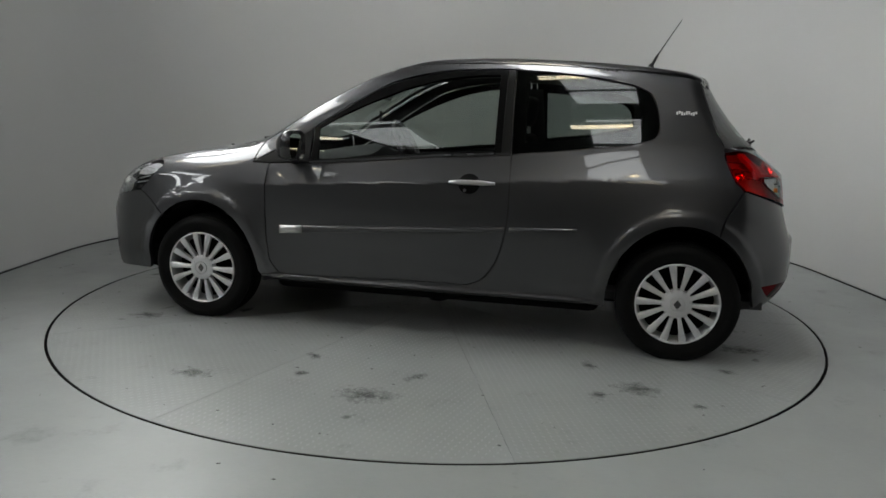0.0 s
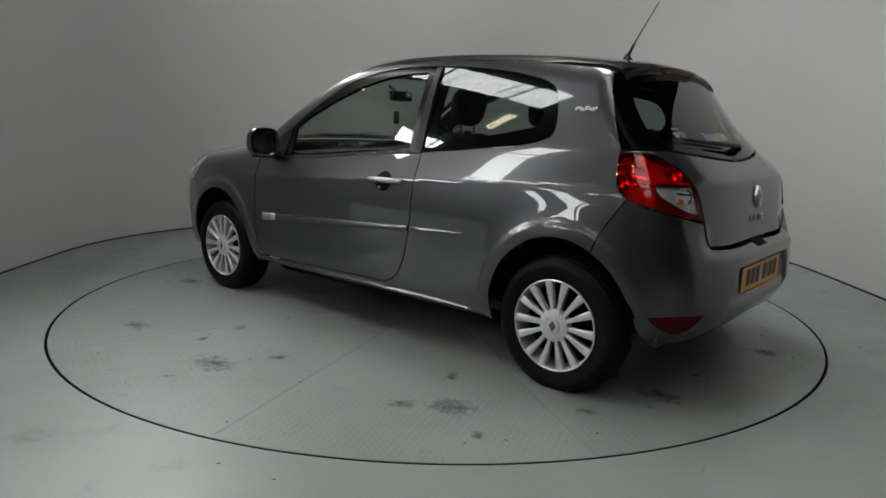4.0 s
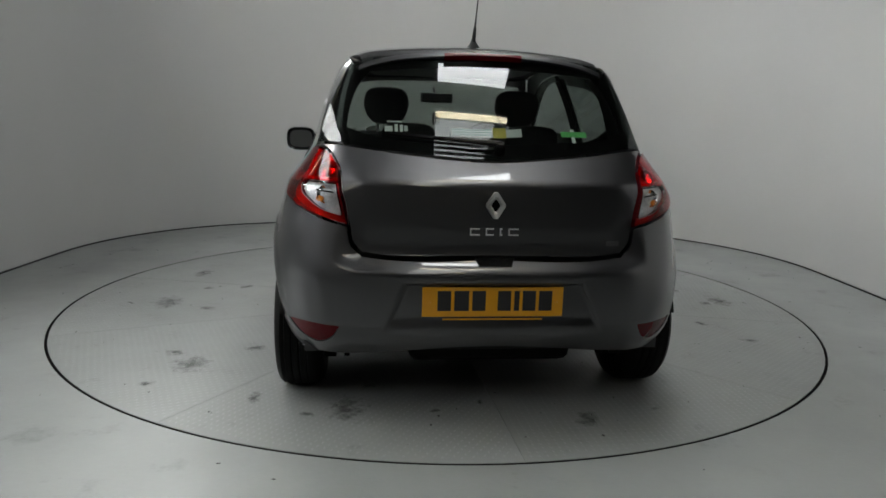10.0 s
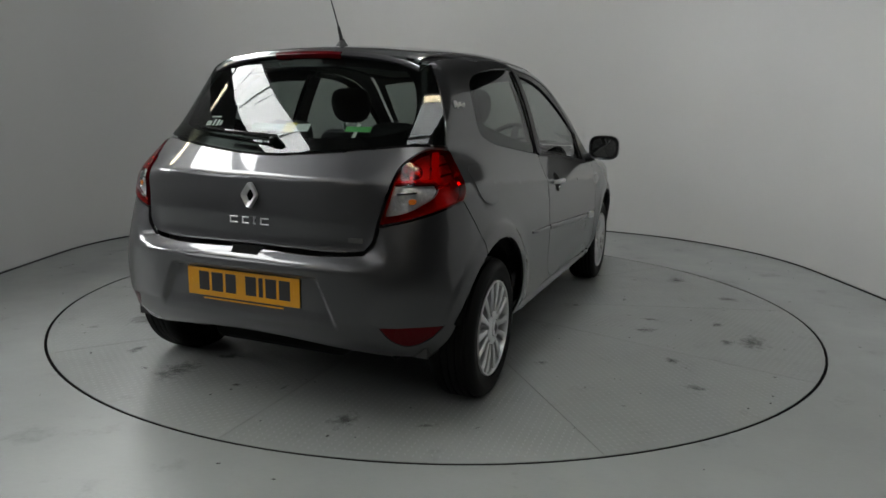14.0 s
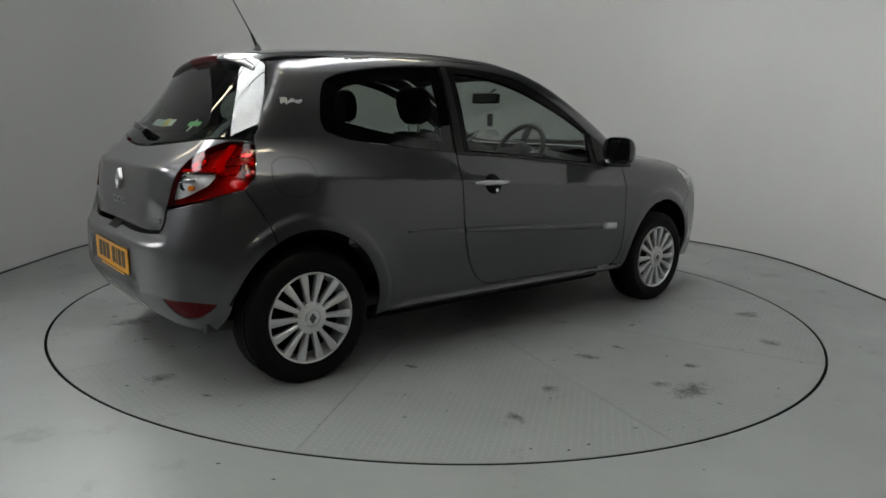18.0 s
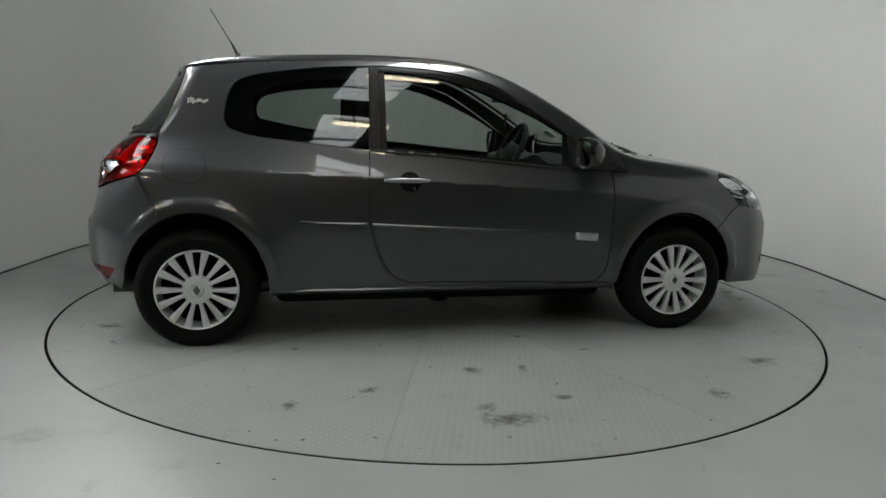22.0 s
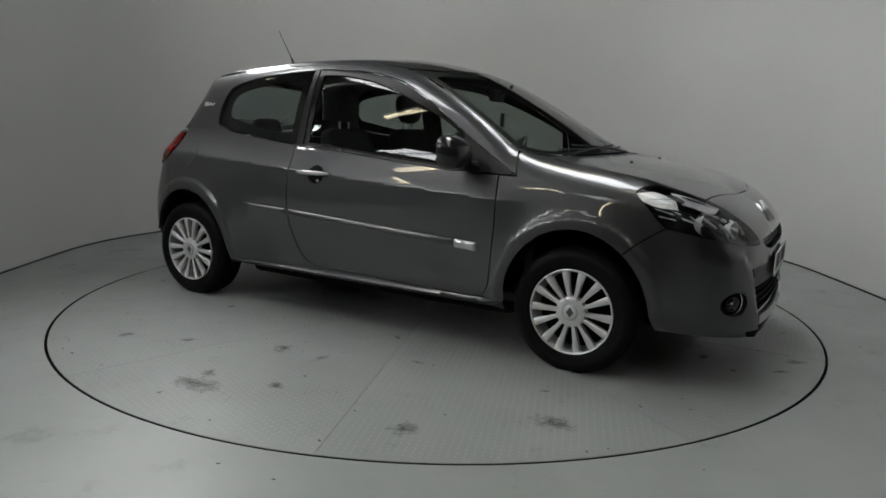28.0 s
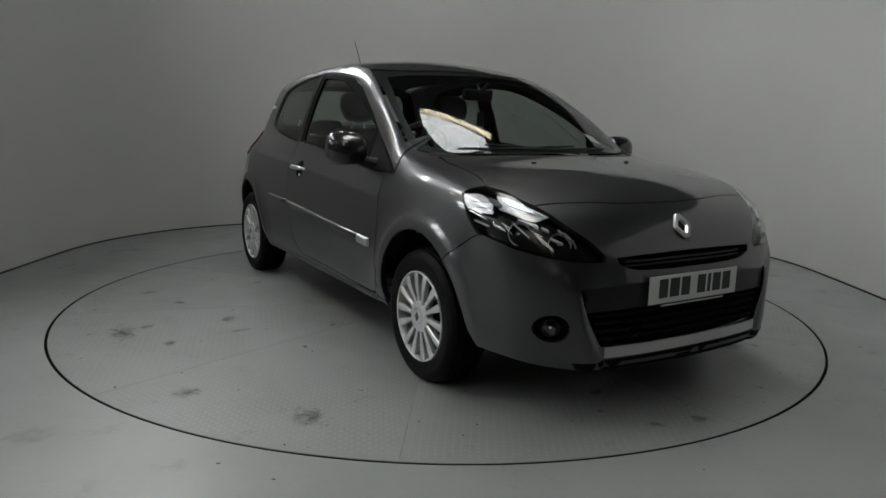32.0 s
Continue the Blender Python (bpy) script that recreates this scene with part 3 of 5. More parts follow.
def door_glass(P):
    """The side glass: one smooth barrel curve inside the body's skin."""
    x, z = P[:, 0], P[:, 2]
    y = GLASS_Y(z) - TOP_TAPER(x)
    N = np.stack([(TOP_TAPER(x + 0.01) - TOP_TAPER(x - 0.01)) / 0.02, np.ones(len(P)), -(GLASS_Y(z + 0.01) - GLASS_Y(z - 0.01)) / 0.02], 1)
    return np.stack([x, y, z], 1), N / np.linalg.norm(N, axis=1)[:, None]


def screen_glass(P):
    """The windscreen keeps its place but is shaded as one even curve, without the fillets at its rim."""
    x, y = P[:, 0], P[:, 1]
    def rise(x, y):
        u = x + BOW(x) * (y / 0.62) ** 2 - 0.45
        return 1.389 - 0.455 * u - 0.13 * u * u - CROWN(u + 0.45) * (y / 0.6) ** 2
    N = np.stack([-(rise(x + 0.01, y) - rise(x - 0.01, y)) / 0.02, -(rise(x, y + 0.01) - rise(x, y - 0.01)) / 0.02, np.ones(len(P))], 1)
    return P, N / np.linalg.norm(N, axis=1)[:, None]


def hatch_glass(P):
    """The same for the rear window."""
    y, z = P[:, 1], P[:, 2]
    N = np.stack([-np.ones(len(P)), 0.28 * y + 2.0 * y ** 3, 0.84 + 1.1 * (z - 1.18)], 1)
    return P, N / np.linalg.norm(N, axis=1)[:, None]


class Panel:
    """A piece of the skin inside one outline, less its holes, as vertices, faces and normals."""

    def __init__(self, chart, outline, holes=(), h=0.03, gap=0.0025, out=0.0, thick=0.012, rounds=2, hole_rounds=2, skin=None):
        fl = Flat(chart)
        loops = []
        for k, rows in enumerate([outline, *holes]):
            P = spots(rows) if not isinstance(rows, np.ndarray) else rows
            U = fl.flat(P)
            U = soften(U, rounds if k == 0 else hole_rounds)
            U = dense(U, h * 0.6)
            loops.append(shrink(U, gap if k == 0 else -gap))
        A = loops[0]
        lo, hi = A.min(0), A.max(0)
        gx, gy = np.meshgrid(np.arange(lo[0] + h / 2, hi[0], h), np.arange(lo[1] + h / 2, hi[1], h))
        gx = gx + (np.arange(gx.shape[0]) % 2)[:, None] * h / 2
        G = np.stack([gx.ravel(), gy.ravel()], 1)
        ok = inside(G, A)
        for L in loops[1:]:
            ok &= ~inside(G, L)
        G = G[ok]
        B = np.concatenate(loops)
        near = np.array([np.min(np.hypot(B[:, 0] - g[0], B[:, 1] - g[1])) if len(B) else 1 for g in G]) if len(G) else np.zeros(0)
        G = G[near > h * 0.45] if len(G) else G.reshape(0, 2)
        V = np.concatenate([B, G])
        edges, at = [], 0
        for L in loops:
            edges += [(at + i, at + (i + 1) % len(L)) for i in range(len(L))]
            at += len(L)
        v2, _, f2, ov, _, _ = delaunay_2d_cdt([Vector(v) for v in V], edges, [], 0, 1e-7)
        U = np.array([tuple(v) for v in v2])
        F = np.array([tuple(f) for f in f2])
        C = U[F].mean(1)
        ok = inside(C, A)
        for L in loops[1:]:
            ok &= ~inside(C, L)
        F = F[ok]
        P = fl.lift(U)
        P, N = skin(P) if skin else (P, slope(P))
        fn = np.cross(P[F[:, 1]] - P[F[:, 0]], P[F[:, 2]] - P[F[:, 0]])
        rev = np.einsum("ij,ij->i", fn, N[F[:, 0]]) < 0
        F[rev] = F[rev][:, ::-1]
        P = P + N * out
        # turned-in rim
        cnt = {}
        for f in F:
            for a, b in ((f[0], f[1]), (f[1], f[2]), (f[2], f[0])):
                cnt[(a, b)] = cnt.get((a, b), 0) + 1
        border = [(a, b) for a, b in cnt if (b, a) not in cnt]
        idx = sorted({v for e in border for v in e})
        pos = {v: len(P) + i for i, v in enumerate(idx)}
        self.v = np.concatenate([P, P[idx] - N[idx] * thick]) if thick else P
        self.f = [tuple(f) for f in F] + ([(b, a, pos[a], pos[b]) for a, b in border] if thick else [])
        self.nf, self.n = len(F), N

    def rim(self):
        """Keeps the turned-in rim alone."""
        self.f, self.nf = self.f[self.nf:], 0
        return self

    def mesh(self, name, material, mirror=False):
        v = self.v * np.array((1, -1, 1)) if mirror else self.v
        f = [t[::-1] for t in self.f] if mirror else self.f
        me = mesh_of(name, v, f, material, True)
        n = self.n * np.array((1, -1, 1)) if mirror else self.n
        normals = []
        for p in me.polygons:
            if p.index < self.nf:
                normals += [tuple(n[i]) for i in p.vertices]
            else:
                normals += [tuple(p.normal)] * len(p.vertices)
        me.normals_split_custom_set(normals)
        return me


def both(name, panel, material, parents, label=""):
    """The panel on the car's left and, mirrored, on its right."""
    return [child(name, panel.mesh(name, material, s < 0), p, label) for s, p in zip((1, -1), parents)]


def arch_rows(ax, a0, a1, n=14, ra=0.345, rb=0.385):
    """Points of a wheel arch on the side drawing, by angle in degrees."""
    return [("s", ax + ra * math.cos(radians(a0 + (a1 - a0) * i / n)), 0.29 + rb * math.sin(radians(a0 + (a1 - a0) * i / n))) for i in range(n + 1)]


def S(*pairs):
    return [("s", x, z) for x, z in pairs]


def T(*pairs):
    return [("t", x, y) for x, y in pairs]


def F(*pairs):
    return [("f", y, z) for y, z in pairs]


def R(*pairs):
    return [("r", y, z) for y, z in pairs]


def mirrored(rows):
    """A half outline in front, rear or top drawing, closed over the centre line."""
    return rows + [(v, -a, b) if v in "fr" else (v, a, -b) for v, a, b in reversed(rows)]


def mirror_points(P):
    return np.concatenate([P, P[::-1] * np.array((1, -1, 1))])


car = new("car", None)
tagged(car, "metallic grey three-door hatchback car on the turntable", "car")

DOOR_REAR = S((-0.437, 0.984), (-0.442, 0.80), (-0.436, 0.63), (-0.412, 0.51), (-0.375, 0.42), (-0.32, 0.345), (-0.25, 0.309))
DOOR_LOW = S((-0.1, 0.304), (0.1, 0.300), (0.3, 0.295), (0.5, 0.290), (0.66, 0.286), (0.76, 0.286))
DOOR_FRONT = S((0.82, 0.295), (0.857, 0.35), (0.872, 0.45), (0.882, 0.58), (0.887, 0.72), (0.884, 0.82), (0.876, 0.893))
SILL = S((0.63, 0.905), (0.29, 0.930), (-0.06, 0.963))
WIN_TOP = S((0.645, 1.086), (0.54, 1.158), (0.42, 1.232), (0.335, 1.280), (0.25, 1.326), (0.10, 1.374), (-0.09, 1.403), (-0.25, 1.412), (-0.385, 1.414))
QWIN = S((-0.425, 1.411), (-0.62, 1.400), (-0.80, 1.380), (-0.94, 1.357), (-1.05, 1.328), (-1.10, 1.300), (-1.128, 1.250), (-1.145, 1.180), (-1.150, 1.120), (-1.135, 1.083), (-1.09, 1.066), (-0.78, 1.019), (-0.437, 0.984))
RAIL = T((-1.385, 0.50), (-1.0, 0.545), (-0.43, 0.562), (0.0, 0.559), (0.20, 0.560), (0.33, 0.588), (0.56, 0.640), (0.81, 0.680), (0.885, 0.692))
GLASS_SIDE = S((-1.462, 1.044), (-1.430, 1.105), (-1.393, 1.20), (-1.358, 1.30), (-1.340, 1.36))
LAMP_SIDE = S((-1.553, 0.848), (-1.514, 0.886), (-1.484, 0.945), (-1.462, 1.022))


WING_SEAM = T((1.05, 0.632), (1.2, 0.640), (1.35, 0.650), (1.5, 0.672), (1.600, 0.699))
LAMP_TOP = T((1.555, 0.748))
LAMP_OUTER = S((1.534, 0.858), (1.577, 0.818), (1.634, 0.755), (1.680, 0.713))
WING_LOW = S((1.640, 0.690), (1.595, 0.658), (1.550, 0.622))
LAMP_INNER = T((1.67, 0.672), (1.735, 0.652), (1.80, 0.620))
LAMP_TIP = F((0.592, 0.806), (0.556, 0.767), (0.485, 0.709), (0.436, 0.657))
LAMP_LOW = F((0.440, 0.638), (0.53, 0.640), (0.64, 0.655), (0.715, 0.674), (0.760, 0.692))
BONNET_FRONT = T((1.806, 0.54), (1.826, 0.40), (1.862, 0.20), (1.872, 0.0))
REAR_SEAM = S((-1.553, 0.848), (-1.520, 0.792), (-1.488, 0.739), (-1.463, 0.680))
LENS_WINDOW = R((0.692, 0.908), (0.644, 0.908), (0.578, 0.906), (0.572, 0.86), (0.558, 0.796), (0.62, 0.812), (0.676, 0.846), (0.700, 0.870), (0.704, 0.892))


def car_body():
    two = (car, car)
    doors = both("door", Panel("x", DOOR_REAR + DOOR_LOW + DOOR_FRONT + SILL, rounds=2, gap=0.0035, h=0.014), PAINT, two, "closed grey front door")
    # body side: sill, rear quarter, roof rail and windscreen pillar in one pressing
    rows = DOOR_REAR + DOOR_LOW + S((0.84, 0.288), (0.93, 0.275), (0.935, 0.232), (0.0, 0.238), (-0.94, 0.240))
    rows = rows + arch_rows(-AXLE, 0, 118)
    rows = rows + REAR_SEAM[:0:-1] + LAMP_SIDE
    rows = rows + GLASS_SIDE + RAIL + S((0.90, 1.082), (0.945, 0.98), (0.97, 0.895), (0.90, 0.935)) + WIN_TOP + QWIN[:-1]
    both("body_side", Panel("x", rows, rounds=1, h=0.014), PAINT, two, "grey rear quarter, sill and roof rail")
    # front wing
    rows = S((0.876, 0.893), (0.972, 0.893), (0.948, 0.98), (0.905, 1.078)) + T((0.962, 0.672)) + WING_SEAM + LAMP_TOP + LAMP_OUTER + WING_LOW + arch_rows(AXLE, 50, 180) + S((0.935, 0.275), (0.85, 0.287)) + DOOR_FRONT[:-1]
    both("front_wing", Panel("x", rows, rounds=1, h=0.02), PAINT, two, "grey front wing round the wheel arch")
    # roof, windscreen, bonnet
    roof = T((-1.385, 0.0), (-1.385, 0.30), (-1.38, 0.49), (-1.0, 0.538), (-0.43, 0.555), (0.0, 0.552), (0.205, 0.549), (0.285, 0.42), (0.335, 0.20), (0.35, 0.0))
    half = spots(roof)
    child("roof", Panel("t", np.concatenate([half, half[-2:0:-1] * np.array((1, -1, 1))]), rounds=1, h=0.04).mesh("roof", PAINT), car, "grey roof panel")
    scr = T((0.36, 0.0), (0.345, 0.20), (0.296, 0.42), (0.215, 0.550), (0.33, 0.578), (0.56, 0.630), (0.81, 0.670), (0.9, 0.680), (0.965, 0.660), (1.0, 0.632), (1.10, 0.50), (1.19, 0.25), (1.215, 0.0))
    half = spots(scr)
    full = np.concatenate([half, half[-2:0:-1] * np.array((1, -1, 1))])
    hole = spots(T((0.42, 0.0), (0.405, 0.22), (0.365, 0.42), (0.36, 0.530), (0.60, 0.592), (0.82, 0.628), (0.92, 0.630), (0.985, 0.585), (1.07, 0.46), (1.145, 0.22), (1.165, 0.0)))
    hole = np.concatenate([hole, hole[-2:0:-1] * np.array((1, -1, 1))])
    ws = child("windscreen", Panel("t", full, rounds=1, thick=0, out=0.001, h=0.04, skin=screen_glass).mesh("windscreen", GLASS), car, "clear raked windscreen")
    ws.visible_shadow = False
    child("screen_border", Panel("t", full, [hole], rounds=1, hole_rounds=1, thick=0, out=-0.004).mesh("screen_border", BLACK), ws)
    cowl = T((1.225, 0.0), (1.20, 0.25), (1.11, 0.50), (1.01, 0.63), (1.075, 0.62), (1.16, 0.50), (1.245, 0.25), (1.265, 0.0))
    half = spots(cowl)
    child("cowl", Panel("t", np.concatenate([half, half[-2:0:-1] * np.array((1, -1, 1))]), rounds=1, out=-0.008).mesh("cowl", BLACK), car, "black plastic cowl under the windscreen")
    bon = T((1.275, 0.0), (1.255, 0.25), (1.17, 0.50), (1.085, 0.615)) + WING_SEAM[1:] + LAMP_INNER + BONNET_FRONT
    half = spots(bon)
    bonnet = child("bonnet", Panel("t", np.concatenate([half, half[-2:0:-1] * np.array((1, -1, 1))]), rounds=1).mesh("bonnet", PAINT), car, "grey bonnet")
    # tailgate below its window
    gate = R((0.0, 0.992), (0.25, 1.007), (0.47, 1.031)) + S((-1.466, 1.036), (-1.462, 1.028)) + R((0.62, 1.030), (0.588, 1.0), (0.567, 0.966), (0.556, 0.885), (0.527, 0.756), (0.515, 0.70), (0.485, 0.664), (0.41, 0.656), (0.2, 0.656), (0.0, 0.657))
    half = spots(gate)
    gatep = child("tailgate", Panel("r", np.concatenate([half, half[-2:0:-1] * np.array((1, -1, 1))]), rounds=1, h=0.014).mesh("tailgate", PAINT), car, "grey tailgate")
    glass = R((0.0, 0.998), (0.25, 1.014), (0.47, 1.038)) + GLASS_SIDE + R((0.47, 1.386), (0.26, 1.394), (0.0, 1.398))
    half = spots(glass)
    full = np.concatenate([half, half[-2:0:-1] * np.array((1, -1, 1))])
    hole = spots(R((0.0, 1.060), (0.25, 1.070), (0.47, 1.088), (0.545, 1.112), (0.530, 1.2), (0.490, 1.29), (0.455, 1.330), (0.26, 1.345), (0.0, 1.350)))
    hole = np.concatenate([hole, hole[-2:0:-1] * np.array((1, -1, 1))])
    rw = child("rear_window", Panel("r", full, rounds=1, thick=0, out=0.001, h=0.03, skin=hatch_glass).mesh("rear_window", GLASS_DARK), gatep, "tinted heated rear window")
    rw.visible_shadow = False
    child("rear_window_border", Panel("r", full, [hole], rounds=1, thick=0, out=-0.004).mesh("rear_window_border", GLOSS), gatep, "black printed glass border")
    # rear bumper
    low = R((0.0, 0.645), (0.41, 0.645), (0.485, 0.652), (0.522, 0.69), (0.536, 0.757), (0.60, 0.771), (0.69, 0.799)) + REAR_SEAM + arch_rows(-AXLE, 118, 172, 6) + S((-1.655, 0.268)) + R((0.71, 0.268), (0.65, 0.262), (0.58, 0.262), (0.41, 0.284), (0.2, 0.308), (0.0, 0.316))
    half = spots(low)
    refl = R((0.755, 0.388), (0.65, 0.394), (0.565, 0.394), (0.595, 0.345), (0.64, 0.318), (0.70, 0.335))
    rl = spots(refl)
    rbump = child("rear_bumper", Panel("r", np.concatenate([half, half[-2:0:-1] * np.array((1, -1, 1))]), [rl, rl[::-1] * np.array((1, -1, 1))], rounds=1, hole_rounds=1, h=0.013, thick=0.02).mesh("rear_bumper", PAINT), car, "grey rear bumper")
    both("reflector", Panel("r", rl, rounds=1, gap=-0.001, out=-0.003), RED_DARK, (rbump, rbump), "dark red wedge reflector")
    # tail lamps
    lamp = spots(R((0.655, 1.030), (0.62, 1.024), (0.593, 0.998), (0.573, 0.964), (0.562, 0.885), (0.535, 0.762), (0.60, 0.776), (0.69, 0.804)) + LAMP_SIDE)
    tails = both("tail_light", Panel("r", lamp, rounds=1, gap=0.002, out=-0.030, thick=0), LAMP_GREY, two, "red tail light with a clear lower lens")
    win = spots(LENS_WINDOW)
    for ob in both("red_lens", Panel("r", lamp, [win], rounds=1, hole_rounds=2, gap=0.003, out=0.006, thick=0), RED_LENS, tails, "glossy deep red lens"):
        ob.visible_shadow = False
    for ob in both("clear_lens", Panel("r", win, rounds=2, gap=0.0, out=0.0065, thick=0), LENS, tails, "clear lens over a chrome reflector"):
        ob.visible_shadow = False
    both("lens_wall", Panel("r", lamp, rounds=1, gap=0.003, out=0.006, thick=0.034).rim(), RED_DARK, tails)
    both("window_wall", Panel("r", win, rounds=2, gap=-0.001, out=0.005, thick=0.016).rim(), RED_DARK, tails)
    both("clear_back", Panel("r", win, rounds=2, gap=-0.002, out=-0.010, thick=0), LAMP_BACK, tails, "silvered back of the clear lamp")
    # front bumper with nose, openings and lamps
    nose = BONNET_FRONT[::-1] + LAMP_INNER[-1:] + LAMP_TIP + LAMP_LOW + LAMP_OUTER[-1:] + WING_LOW + arch_rows(AXLE, 50, 4, 6) + S((1.655, 0.250)) + F((0.70, 0.240), (0.40, 0.228), (0.0, 0.224))
    half = spots(nose)
    slot = spots(F((0.0, 0.655), (0.25, 0.652), (0.385, 0.647), (0.375, 0.625), (0.32, 0.607), (0.2, 0.598), (0.0, 0.596)))
    grl = spots(F((0.0, 0.545), (0.35, 0.545), (0.545, 0.535), (0.51, 0.42), (0.458, 0.318), (0.2, 0.308), (0.0, 0.305)))
    fog = spots(F(*[(0.640 + 0.050 * math.cos(k * math.pi / 8), 0.390 + 0.050 * math.sin(k * math.pi / 8)) for k in range(16)]))
    sym = np.array((1, -1, 1))
    fbump = child("front_bumper", Panel("f", np.concatenate([half, half[-2:0:-1] * sym]), [np.concatenate([slot, slot[-2:0:-1] * sym]), np.concatenate([grl, grl[-2:0:-1] * sym]), fog, fog[::-1] * sym], rounds=1, hole_rounds=1, h=0.022, thick=0.025).mesh("front_bumper", PAINT), car, "grey front bumper and nose")
    for nm, lp in (("upper_grille", slot), ("lower_grille", grl)):
        child(nm, Panel("f", np.concatenate([lp, lp[-2:0:-1] * sym]), rounds=1, gap=-0.006, out=-0.035, thick=0).mesh(nm, WELL), fbump, "black plastic grille")
    both("fog_lamp_bowl", Panel("f", fog, rounds=1, gap=-0.004, out=-0.03, thick=0), WELL, (fbump, fbump))
    # head lamps
    hl = spots(WING_SEAM[-1:] + LAMP_INNER + LAMP_TIP + LAMP_LOW + LAMP_OUTER[::-1] + LAMP_TOP)
    heads = both("headlight", Panel("f", hl, rounds=1, gap=0.003, out=-0.040, thick=0), LAMP_MASK, two, "headlight with black bowl and clear cover")
    for ob in both("headlight_cover", Panel("f", hl, rounds=1, gap=0.002, out=0.001, thick=0), LENS, heads, "clear plastic cover"):
        ob.visible_shadow = False
    # side glass
    glass_d = S((-0.385, 0.984)) + SILL[::-1] + S((0.645, 0.905)) + WIN_TOP
    hole = S((-0.345, 1.003), (-0.06, 0.984), (0.29, 0.952), (0.60, 0.926), (0.615, 1.085), (0.50, 1.150), (0.32, 1.235), (0.15, 1.302), (-0.03, 1.352), (-0.21, 1.377), (-0.345, 1.382))
    for ob in both("side_window", Panel("x", glass_d, rounds=0, thick=0, out=0.0, h=0.04, skin=door_glass), GLASS, doors, "clear side window"):
        ob.visible_shadow = False
    both("window_frame", Panel("x", glass_d, [hole], rounds=0, hole_rounds=1, thick=0.02, out=-0.003), SEAL, doors, "black window frame")
    both("pillar_trim", Panel("x", S((-0.385, 0.986), (-0.387, 1.410), (-0.423, 1.410), (-0.436, 0.986)), rounds=0, thick=0.01, gap=0.001, out=0.001), FILM, two, "black centre pillar trim")
    both("mirror_sail", Panel("x", S((0.648, 0.905), (0.646, 1.085), (0.70, 1.055), (0.84, 0.965), (0.965, 0.897), (0.88, 0.895)), rounds=0, thick=0.015, gap=0.002, out=0.003), FILM, doors, "black mirror corner")
    qg = QWIN
    hole = S((-0.50, 1.345), (-0.64, 1.335), (-0.80, 1.318), (-0.94, 1.293), (-1.02, 1.265), (-1.055, 1.22), (-1.06, 1.16), (-1.04, 1.128), (-0.78, 1.078), (-0.50, 1.045))
    for ob in both("quarter_window", Panel("x", qg, rounds=1, thick=0, out=0.0, h=0.04, skin=door_glass), GLASS_DARK, two, "tinted fixed rear quarter window"):
        ob.visible_shadow = False
    both("quarter_window_border", Panel("x", qg, [hole], rounds=1, thick=0.0, out=-0.004, skin=door_glass), GLOSS, two, "black printed glass border")
    return doors, gatep, rbump, fbump, tails, heads, bonnet


DOORS, GATE, RBUMP, FBUMP, TAILS, HEADS, BONNET = car_body()


